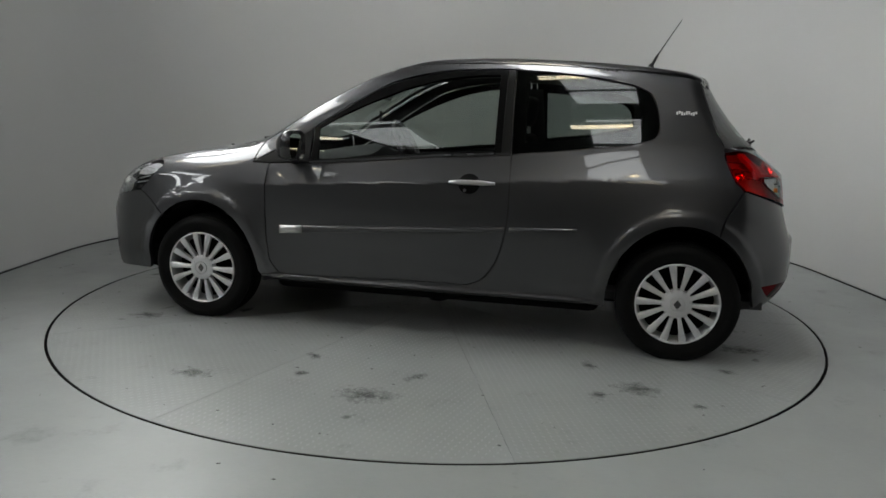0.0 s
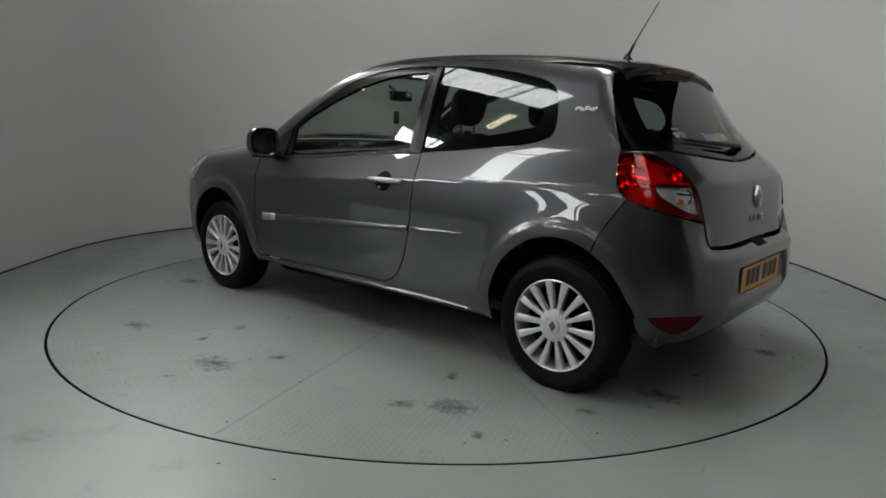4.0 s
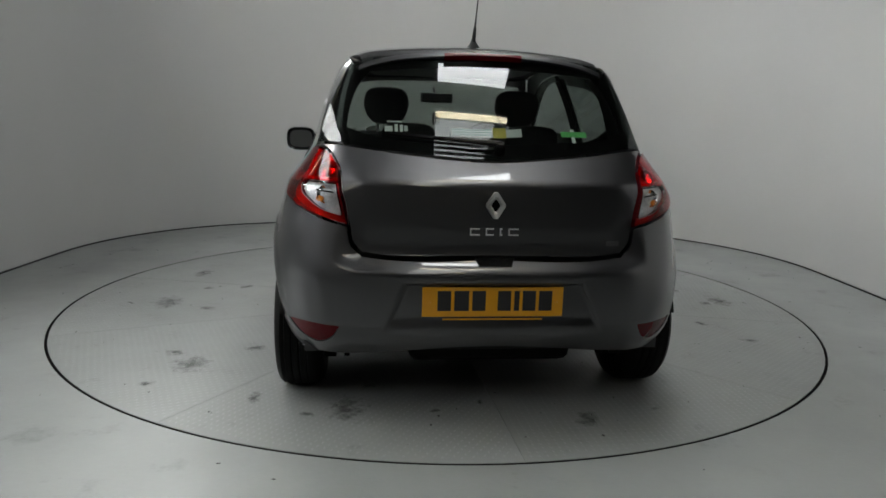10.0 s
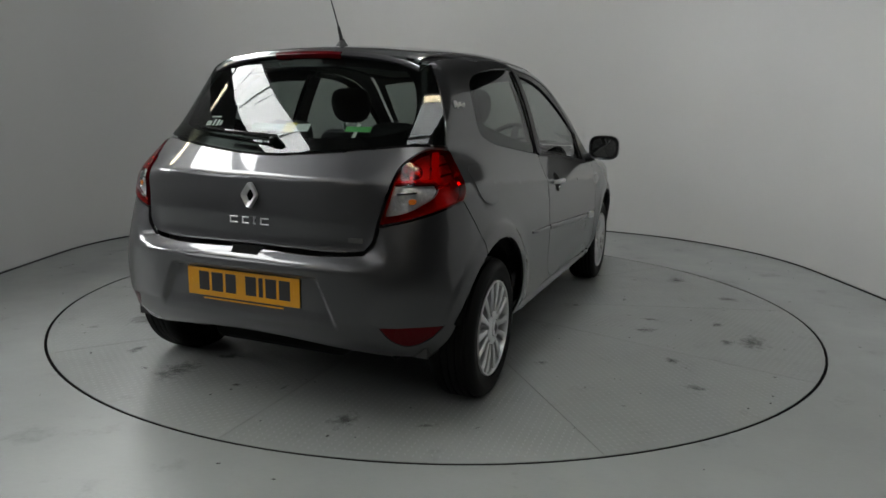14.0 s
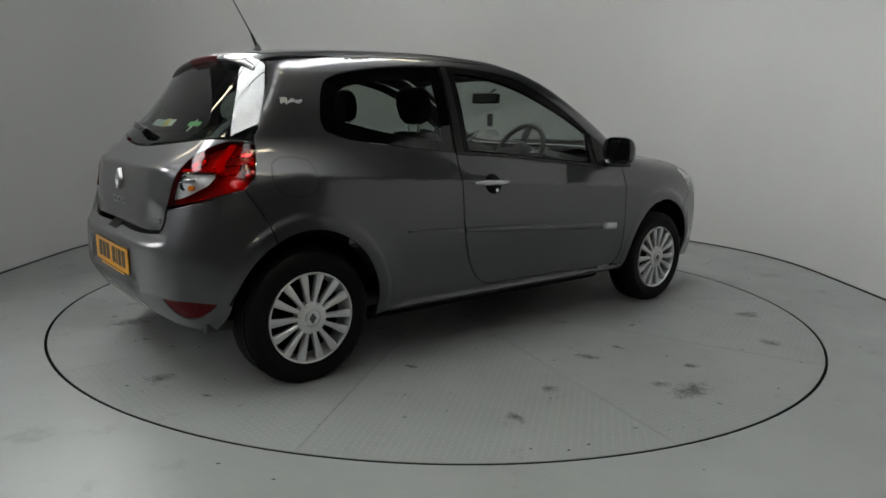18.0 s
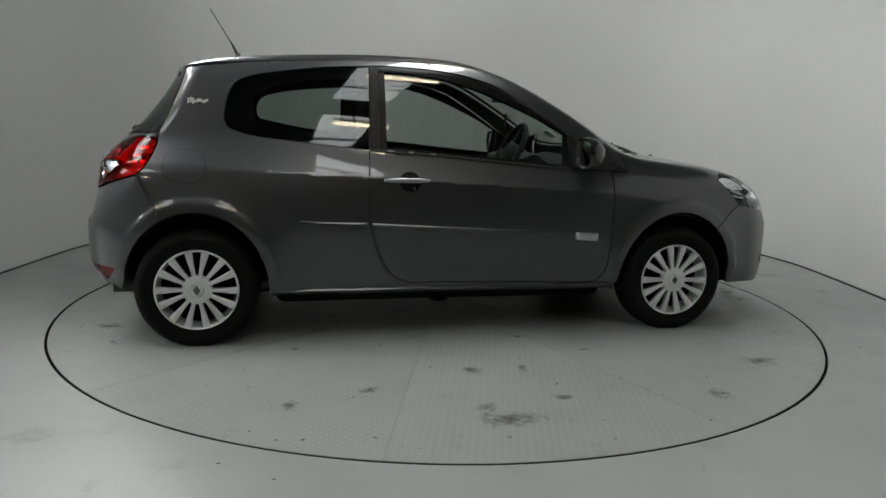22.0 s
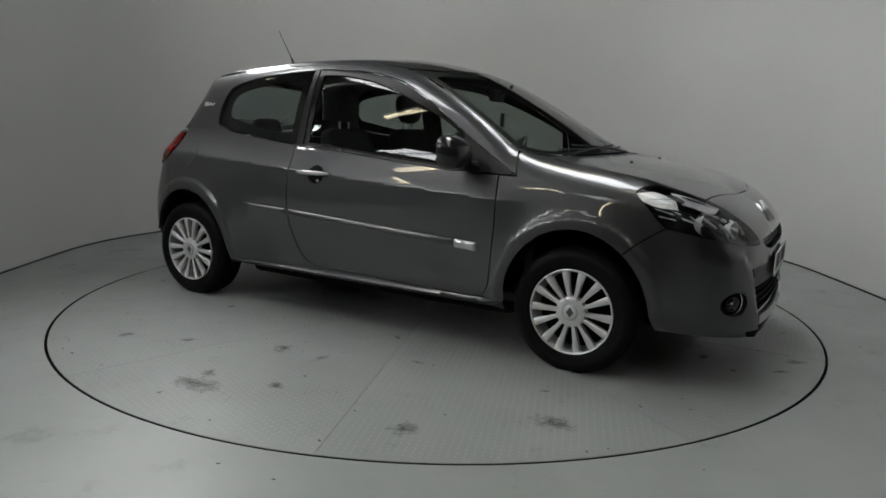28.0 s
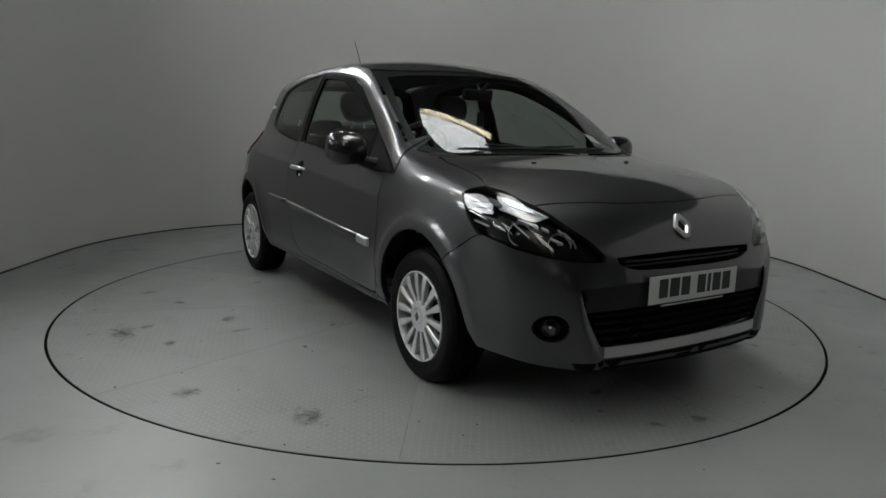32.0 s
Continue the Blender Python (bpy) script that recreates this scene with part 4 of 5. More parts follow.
def wheel(x, s):
    """One road wheel; s is +1 on the car's left."""
    hub = lathe_bm([(0.0, 0.0), (0.17, 0.0), (0.185, 0.01), (0.185, -0.14), (0.0, -0.14)], 40)
    m = pose(x, s * 0.735, 0.289, 0, 0, 0 if s > 0 else 180)
    w = part("wheel", hub, WELL, car, "road wheel with silver multi-spoke trim", m=m)
    prof = [(0.200, -0.085), (0.215, -0.095), (0.250, -0.099), (0.278, -0.090), (0.292, -0.074)]
    for y in (-0.045, -0.015, 0.015, 0.045):
        prof += [(0.298, y - 0.012), (0.299, y), (0.298, y + 0.011), (0.291, y + 0.0125), (0.291, y + 0.0155)]
    prof += [(0.293, 0.074), (0.280, 0.089), (0.262, 0.0965), (0.250, 0.099), (0.246, 0.0975), (0.222, 0.097), (0.207, 0.092), (0.200, 0.083), (0.196, 0.07)]
    tyre = lathe_bm(prof, 72)
    for v in tyre.verts:
        v.co.z = max(v.co.z, -0.2885)
    part("tyre", tyre, RUBBER, w, "black road tyre")
    rim = lathe_bm([(0.198, 0.078), (0.2015, 0.088), (0.2015, 0.0945), (0.1985, 0.0965), (0.194, 0.0945), (0.189, 0.082), (0.184, 0.05), (0.180, 0.0)], 72)
    part("rim", rim, ALLOY, w)
    for i in range(14):
        a = 2 * math.pi * (i // 2) / 7 + radians(12.0 if i % 2 else -12.0) + 0.2
        bm = bmesh.new()
        rows = []
        for r, hw, y in ((0.050, 0.0095, 0.088), (0.075, 0.0095, 0.089), (0.10, 0.0105, 0.0905), (0.13, 0.0130, 0.0925), (0.165, 0.0165, 0.0930), (0.1945, 0.0185, 0.0915)):
            rows.append([bm.verts.new((r, y - 0.028, -hw * 0.85)), bm.verts.new((r, y - 0.004, -hw)), bm.verts.new((r, y, -hw * 0.66)), bm.verts.new((r, y, hw * 0.66)), bm.verts.new((r, y - 0.004, hw)), bm.verts.new((r, y - 0.028, hw * 0.85))])
        for p, q in zip(rows, rows[1:]):
            for k in range(5):
                bm.faces.new((p[k], q[k], q[k + 1], p[k + 1]))
        part("spoke", bm, ALLOY, w, m=Matrix.Rotation(a, 4, "Y"))
    cap = lathe_bm([(0.0, 0.1005), (0.030, 0.1005), (0.033, 0.0985), (0.0345, 0.0935), (0.037, 0.0935), (0.039, 0.0965), (0.056, 0.0960), (0.062, 0.0935), (0.070, 0.0905), (0.073, 0.082), (0.073, 0.06)], 44)
    part("centre_cap", cap, ALLOY, w)
    lz = bmesh.new()
    pts = [(0.0, 0.026), (0.019, 0.0), (0.0, -0.026), (-0.019, 0.0)]
    lo = [lz.verts.new((px, 0.100, pz)) for px, pz in pts]
    hi = [lz.verts.new((px * 0.8, 0.1025, pz * 0.8)) for px, pz in pts]
    for k in range(4):
        lz.faces.new((lo[k], lo[(k + 1) % 4], hi[(k + 1) % 4], hi[k]))
    lz.faces.new(hi)
    part("emblem", lz, STEEL, w, smooth=False)
    for i in range(7):
        a = 2 * math.pi * i / 7 + 0.2
        bolt = lathe_bm([(0.0, 0.0955), (0.0045, 0.0955), (0.0065, 0.0935), (0.0070, 0.086)], 10)
        part("wheel_bolt", bolt, SATIN, w, m=Matrix.Translation((0.064 * math.cos(a), 0.0, 0.064 * math.sin(a))))
    valve = lathe_bm([(0.0, 0.0962), (0.006, 0.0962), (0.006, 0.09)], 12)
    part("valve_hole", valve, INK, w, m=Matrix.Translation((0.036, 0.0, 0.026)))
    return w


for wx in (AXLE, -AXLE):
    for ws in (1, -1):
        wheel(wx, ws)


def underbody():
    part("underbody", box_bm((-1.52, -0.52, 0.19), (1.84, 0.52, 0.42), 0.05), WELL, car, "dark underbody")
    part("floor_pan", box_bm((-0.92, -0.66, 0.165), (0.92, 0.66, 0.30), 0.06, 3), WELL, car, "dark floor pan between the wheels")
    part("exhaust_box", box_bm((-1.70, -0.35, 0.205), (-1.48, 0.30, 0.33), 0.05, 3), WELL, car, "dark exhaust box")
    for ax in (AXLE, -AXLE):
        for s in (1, -1):
            bm = lathe_bm([(0.352, 0.0), (0.362, -0.03), (0.362, -0.26)], 30, radians(14), radians(166))
            part("arch_liner", bm, WELL, car, m=pose(ax, s * 0.80, 0.30, 0, 0, 0 if s > 0 else 180))
            part("arch_back", box_bm((ax - 0.36, s * 0.54 - 0.01, 0.22), (ax + 0.36, s * 0.54 + 0.01, 0.68)), WELL, car)


underbody()


# ---------------------------------------------------------------- details on the skin
SYM = np.array((1, -1, 1))


def ellipse(view, a, b, ra, rb, n=20):
    return [(view, a + ra * math.cos(2 * math.pi * k / n), b + rb * math.sin(2 * math.pi * k / n)) for k in range(n)]


def on_skin(name, chart, rows, material, parent, label="", mirror=False, **kw):
    kw.setdefault("gap", 0.0)
    return child(name, Panel(chart, rows, **kw).mesh(name, material, mirror), parent, label)


def skin_pose(view, a, b, s=1, lift=0.0, up=(0, 0, 1)):
    """A pose on the skin, its z axis along the normal and its y axis as near as may be to up."""
    p = spot(view, a, b)
    n = Vector(slope(p[None])[0])
    p = Vector(p) + n * lift
    if s < 0:
        p.y, n.y = -p.y, -n.y
    x = Vector(up).cross(n).normalized()
    y = n.cross(x)
    return Matrix(((x.x, y.x, n.x, p.x), (x.y, y.y, n.y, p.y), (x.z, y.z, n.z, p.z), (0, 0, 0, 1)))


def handles():
    # no hollow is cut: a dark ellipse on the skin paints the recess's shade
    bowl = Panel("x", ellipse("s", -0.235, 0.830, 0.055, 0.050), gap=0, out=0.0018, thick=0.002)
    for s, door in zip((1, -1), DOORS):
        m = skin_pose("s", -0.25, 0.832, s, 0.024)
        fwd = 1 if s > 0 else -1
        bm = bmesh.new()
        rows = []
        for k in range(13):
            u = k / 12
            x = -0.118 + 0.236 * u
            arc = math.sin(math.pi * u)
            h = 0.0125 * (0.55 + 0.45 * min(1, 4 * u, 4 * (1 - u)))
            z = -0.016 + 0.018 * min(1, arc * 1.6)
            ring = []
            for j in range(8):
                a = 2 * math.pi * j / 8
                ring.append(bm.verts.new((x, h * math.cos(a) + 0.004, z + 0.008 * math.sin(a))))
            rows.append(ring)
        for p, q in zip(rows, rows[1:]):
            for j in range(8):
                bm.faces.new((p[j], p[(j + 1) % 8], q[(j + 1) % 8], q[j]))
        bm.faces.new(rows[0])
        bm.faces.new(rows[-1][::-1])
        part("door_handle", bm, SATIN, door, "bright silver door handle", m=m)
        child("handle_bowl", bowl.mesh("handle_bowl", WELL, s < 0), door, "dark patch for the shade in the handle recess")
        part("lock", lathe_bm([(0, 0.004), (0.009, 0.004), (0.011, 0.0), (0.011, -0.01)], 14), CHROME, door, m=skin_pose("s", -0.215, 0.797, s, 0.002) @ Matrix.Rotation(radians(90), 4, "X"))


def mouldings():
    def line(x):
        return 0.5855 - 0.0545 * x

    def strip(x0, x1, h0, h1, n=14):
        """A rounded bar on the skin with a flat top ledge."""
        bm = bmesh.new()
        rows = []
        sec = ((1.0, -0.004), (0.96, 0.012), (0.72, 0.017), (0.1, 0.0195), (-0.75, 0.019), (-0.97, 0.013), (-1.0, -0.004))
        us = [i / n for i in range(n + 1)]
        Q = spots([("s", x0 + (x1 - x0) * u, line(x0 + (x1 - x0) * u) + dz * (h0 + (h1 - h0) * u)) for u in us for dz, d in sec])
        G = slope(Q)
        for i, u in enumerate(us):
            cut = min(1.0, 0.35 + 6 * u, 0.35 + 6 * (1 - u))
            rows.append([bm.verts.new(Q[7 * i + k] + G[7 * i + k] * d * (cut if d > 0 else 1)) for k, (dz, d) in enumerate(sec)])
        for p, q in zip(rows, rows[1:]):
            for k in range(6):
                bm.faces.new((p[k], p[k + 1], q[k + 1], q[k]))
        bm.faces.new(rows[0])
        bm.faces.new(rows[-1])
        return bm

    for x0, x1, h0, h1, owner, mt, nm, lab in ((-0.425, 0.665, 0.014, 0.019, DOORS, PAINT, "side_moulding", "grey rubbing strip"), (0.67, 0.80, 0.0195, 0.0215, DOORS, SATIN, "moulding_insert", "bright silver insert"), (-0.785, -0.45, 0.006, 0.0135, (car, car), PAINT, "side_moulding", "grey rubbing strip")):
        for s, o in zip((1, -1), owner):
            bm = strip(x0, x1, h0, h1)
            if s < 0:
                for v in bm.verts:
                    v.co.y = -v.co.y
            part(nm, bm, mt, o, lab, angle=60)


def fuel_flap():
    rows = S((-1.43, 0.893), (-1.415, 0.948), (-1.375, 0.970), (-1.30, 0.968), (-1.252, 0.955), (-1.238, 0.915), (-1.245, 0.850), (-1.268, 0.822), (-1.32, 0.816), (-1.39, 0.828), (-1.42, 0.850))
    on_skin("flap_joint", "x", rows, INK, car, "dark joint round the fuel flap", True, gap=-0.0065, out=0.0012, thick=0)
    on_skin("fuel_flap", "x", rows, PAINT, car, "grey fuel filler flap", True, gap=0.0015, out=0.0030, thick=0.002)


def diamond(parent, m, hw, hh, d, label):
    """A hollow lozenge emblem of folded chrome."""
    bm = bmesh.new()
    rings = []
    for k, z in ((1.0, 0.0), (0.93, d), (0.62, d * 0.75), (0.42, 0.001)):
        w, h, c = hw * k, hh * k, hw * 0.22
        pts = [(c * k, h), (w, h * 0.12), (w, -h * 0.12), (c * k, -h), (-c * k, -h), (-w, -h * 0.12), (-w, h * 0.12), (-c * k, h)]
        rings.append([bm.verts.new((x, y, z)) for x, y in pts])
    for p, q in zip(rings, rings[1:]):
        for i in range(8):
            bm.faces.new((p[i], p[(i + 1) % 8], q[(i + 1) % 8], q[i]))
    part("emblem", bm, SATIN, parent, label, smooth=False, m=m)
    part("emblem_field", box_bm((-hw * 0.5, -hh * 0.5, 0.0), (hw * 0.5, hh * 0.5, 0.0015)), GLOSS, parent, m=m)


def bar(parent, m, x, y, w, h, d, mt, name="lettering_bar", label=""):
    part(name, box_bm((x - w / 2, y - h / 2, 0), (x + w / 2, y + h / 2, d), min(w, h, d) * 0.2, 1), mt, parent, label, smooth=False, m=m)


def number_plate(parent, m, mt, label):
    p = part("number_plate", box_bm((-0.26, -0.0555, 0), (0.26, 0.0555, 0.004), 0.0015, 1), mt, parent, label, smooth=False, m=m)
    x = -0.205
    for i, w in enumerate((0.05, 0.055, 0.05, 0.0, 0.05, 0.02, 0.05, 0.05)):
        if w:
            bar(p, None, x + w / 2, 0.004, w, 0.076, 0.0048, INK, "lettering_bar")
            x += w + 0.011
        else:
            x += 0.033
    bar(p, None, 0.0, -0.0585, 0.37, 0.008, 0.003, INK, "plate_holder_lip")
    bar(p, None, 0.0, -0.0655, 0.37, 0.006, 0.003, mt, "plate_holder_edge")
    for sx in (-0.235, 0.235):
        part("plate_screw", lathe_bm([(0, 0.0065), (0.005, 0.006), (0.006, 0.004)], 10), mt, p, m=Matrix.Translation((sx, 0, 0)) @ Matrix.Rotation(radians(90), 4, "X"))
    return p


def tail_details():
    # emblem, lettering and small badge on the tailgate
    diamond(GATE, skin_pose("r", 0.0, 0.842, 1, 0.002), 0.036, 0.049, 0.014, "chrome lozenge emblem")
    m = skin_pose("r", 0.0, 0.746, 1, 0.001)
    for i, (w, d) in enumerate(((0.036, 0), (0.030, 0), (0.010, 0), (0.038, 0))):
        x = (-0.075, -0.02, 0.022, 0.068)[i]
        for y in (-0.011, 0.011):
            bar(GATE, m, x, y, w, 0.005, 0.003, SATIN)
        bar(GATE, m, x - w / 2 + 0.0025, 0, 0.005, 0.024, 0.003, SATIN)
    bar(GATE, skin_pose("r", -0.45, 0.703, 1, 0.001), 0, 0, 0.055, 0.018, 0.003, DISCF, "small_badge")
    # grip pocket at the lower edge, its shade painted as a flat black patch
    on_skin("grip_pocket", "r", R((0.075, 0.652), (-0.075, 0.652), (-0.06, 0.624), (0.06, 0.624)), WELL, RBUMP, "dark patch for the shade in the grip pocket", rounds=0, out=0.002, thick=0.004)
    # number plate in its recess, lamp housing above
    p = spot("r", 0.0, 0.495)
    m = Matrix.Translation((p[0] - 0.001, 0.006, 0.496)) @ Matrix(((0, -0.02, -1, 0), (-1, 0, 0, 0), (0, 1, -0.02, 0), (0, 0, 0, 1)))
    number_plate(RBUMP, m, YELLOW, "yellow number plate with dark characters")
    part("plate_lamp", box_bm((-0.10, -0.012, -0.012), (0.10, 0.012, 0.012), 0.003, 1), BLACK, RBUMP, m=Matrix.Translation((p[0] + 0.012, 0, 0.562)) @ Matrix.Rotation(radians(90), 4, "Z"))
    # spoiler with the high brake lamp
    n = 24
    bm = bmesh.new()
    rows = []
    for i in range(n + 1):
        y = -0.50 + i / n
        e = spot("t", -1.372, max(-0.5, min(0.5, y)))
        z = e[2]
        back = -1.409 + 0.10 * abs(y) ** 2.2
        sec = [(-1.372, z + 0.0015), ((back - 1.372) / 2, z - 0.003), (back + 0.004, z - 0.012), (back, z - 0.018), (back + 0.010, z - 0.030), (-1.372, z - 0.034)]
        rows.append([bm.verts.new((x, y, zz)) for x, zz in sec])
    for p_, q in zip(rows, rows[1:]):
        for k in range(6):
            bm.faces.new((p_[k], p_[(k + 1) % 6], q[(k + 1) % 6], q[k]))
    bm.faces.new(rows[0])
    bm.faces.new(rows[-1][::-1])
    sp = part("spoiler", bm, PAINT, GATE, "grey roof spoiler", angle=50)
    bm = bmesh.new()
    rows = []
    for i in range(13):
        y = -0.158 + 0.316 * i / 12
        z = spot("t", -1.372, y)[2]
        back = -1.413 + 0.10 * abs(y) ** 2.2
        sec = [(back + 0.030, z - 0.002), (back + 0.004, z - 0.008), (back - 0.002, z - 0.018), (back + 0.010, z - 0.036), (back + 0.030, z - 0.036)]
        rows.append([bm.verts.new((x, y, zz)) for x, zz in sec])
    for p_, q in zip(rows, rows[1:]):
        for k in range(5):
            bm.faces.new((p_[k], p_[(k + 1) % 5], q[(k + 1) % 5], q[k]))
    bm.faces.new(rows[0])
    bm.faces.new(rows[-1][::-1])
    part("brake_lamp", bm, RED_DARK, sp, "dark red high brake lamp", angle=50)
    # rear wiper: pivot cap, arm and blade lying along the foot of the window
    w = part("rear_wiper", lathe_bm([(0.0, 0.046), (0.012, 0.045), (0.018, 0.038), (0.020, 0.015), (0.023, 0.0)], 20), SEAL, GATE, "black rear wiper", m=skin_pose("r", -0.03, 1.032, 1, 0.0) @ Matrix.Rotation(radians(90), 4, "X"))
    inv = (skin_pose("r", -0.03, 1.032, 1, 0.0) @ Matrix.Rotation(radians(90), 4, "X")).inverted()

    def along(y0, z0, y1, z1, lift, n=9):
        out = []
        for i in range(n):
            y, z = y0 + (y1 - y0) * i / (n - 1), z0 + (z1 - z0) * i / (n - 1)
            q = spot("r", y, z)
            out.append(inv @ (Vector(q) + Vector(slope(q[None])[0]) * lift))
        return out

    part("wiper_arm", tube_bm(along(-0.035, 1.034, 0.22, 1.052, 0.036), [0.012, 0.012, 0.011, 0.010, 0.009, 0.008, 0.008, 0.007, 0.006], 8), SEAL, w)
    part("wiper_blade", tube_bm(along(0.02, 1.050, 0.40, 1.078, 0.016, 11), [0.005] + [0.008] * 9 + [0.004], 6), SEAL, w)
    # stickers inside the rear window
    for y0, y1, z0, z1, mt, lab in ((0.145, -0.13, 1.088, 1.118, PAPER, "pale printed sticker"), (-0.015, -0.068, 1.082, 1.120, GOLD, "yellow sticker patch"), (-0.29, -0.395, 1.092, 1.112, GREEN, "green sticker"), (0.40, 0.37, 1.098, 1.118, PAPER, "white sticker letter"), (0.362, 0.35, 1.098, 1.126, PAPER, "white sticker letter"), (0.342, 0.330, 1.098, 1.124, PAPER, "white sticker letter"), (0.325, 0.312, 1.100, 1.120, PAPER, "white sticker drop"), (0.39, 0.335, 1.132, 1.138, PAPER, "white sticker line"), (-0.33, -0.345, 1.070, 1.122, PAPER, "white sticker stroke")):
        on_skin("window_sticker", "r", R((y0, z1), (y1, z1), (y1, z0), (y0, z0)), mt, GATE, lab, rounds=0, out=-0.003 if mt is not GOLD else -0.0024, thick=0)
    for k in range(3):
        on_skin("sticker_line", "r", R((0.14, 1.113 - k * 0.009), (-0.01, 1.113 - k * 0.009), (-0.01, 1.109 - k * 0.009), (0.14, 1.109 - k * 0.009)), mat("teal_print", (0.05, 0.28, 0.26), 0.5), GATE, rounds=0, out=-0.0022, thick=0)
    # script badges on the rear pillars
    for s in (1, -1):
        m = skin_pose("s", -1.275, 1.207, s, 0.001)
        rng = random.Random(7)
        for k in range(9):
            u = -0.045 + 0.0112 * k
            bar(car, m, u, 0.004 * math.sin(k * 1.7), 0.0085, 0.012 + 0.010 * rng.random() + (0.012 if k in (0, 1, 2) and s < 0 else 0), 0.004, ALLOY, "script_badge")
    # tail lamp insides: bowls and ribs behind the red and the clear lens
    for s, t in zip((1, -1), TAILS):
        for view, a, b, r, mt, nm in (("r", 0.612, 0.955, 0.040, LAMP_SILVER, "brake_bowl"), ("s", -1.520, 0.925, 0.036, LAMP_SILVER, "side_bowl"), ("r", 0.618, 0.868, 0.034, CHROME, "reversing_bowl")):
            q = skin_pose(view, a, b, s, -0.006)
            bowl = lathe_bm([(0.006, -0.020), (r * 0.5, -0.016), (r * 0.85, -0.004), (r, 0.006)], 28)
            part(nm, bowl, mt, t, "bright lamp bowl", m=q @ Matrix.Rotation(radians(90), 4, "X"))
        on_skin("bulb_amber", "r", ellipse("r", 0.640, 0.850, 0.013, 0.011), ORANGE, t, "amber bulb", s < 0, out=-0.002, thick=0.010)
        on_skin("bulb_bar", "r", R((0.650, 0.884), (0.588, 0.878), (0.588, 0.872), (0.650, 0.878)), LAMP_MASK, t, "", s < 0, rounds=0, out=0.002, thick=0.006)
        on_skin("lamp_divider", "r", R((0.655, 1.022), (0.640, 1.020), (0.672, 0.94), (0.700, 0.908), (0.712, 0.912), (0.688, 0.945)), RED, t, "red divider", s < 0, rounds=0, out=0.001, thick=0.02)
        on_skin("lamp_bar", "r", R((0.700, 0.925), (0.575, 0.922), (0.573, 0.914), (0.702, 0.916)), RED, t, "", s < 0, rounds=0, out=0.001, thick=0.02)
        for y, z in ((0.70, 0.985), (0.715, 0.945), (0.725, 0.905)):
            on_skin("lamp_rib", "r", R((y + 0.004, z + 0.016), (y - 0.045, z - 0.008), (y - 0.045, z - 0.015), (y + 0.006, z + 0.006)), CHROME, t, "", s < 0, rounds=0, out=-0.012, thick=0.008)


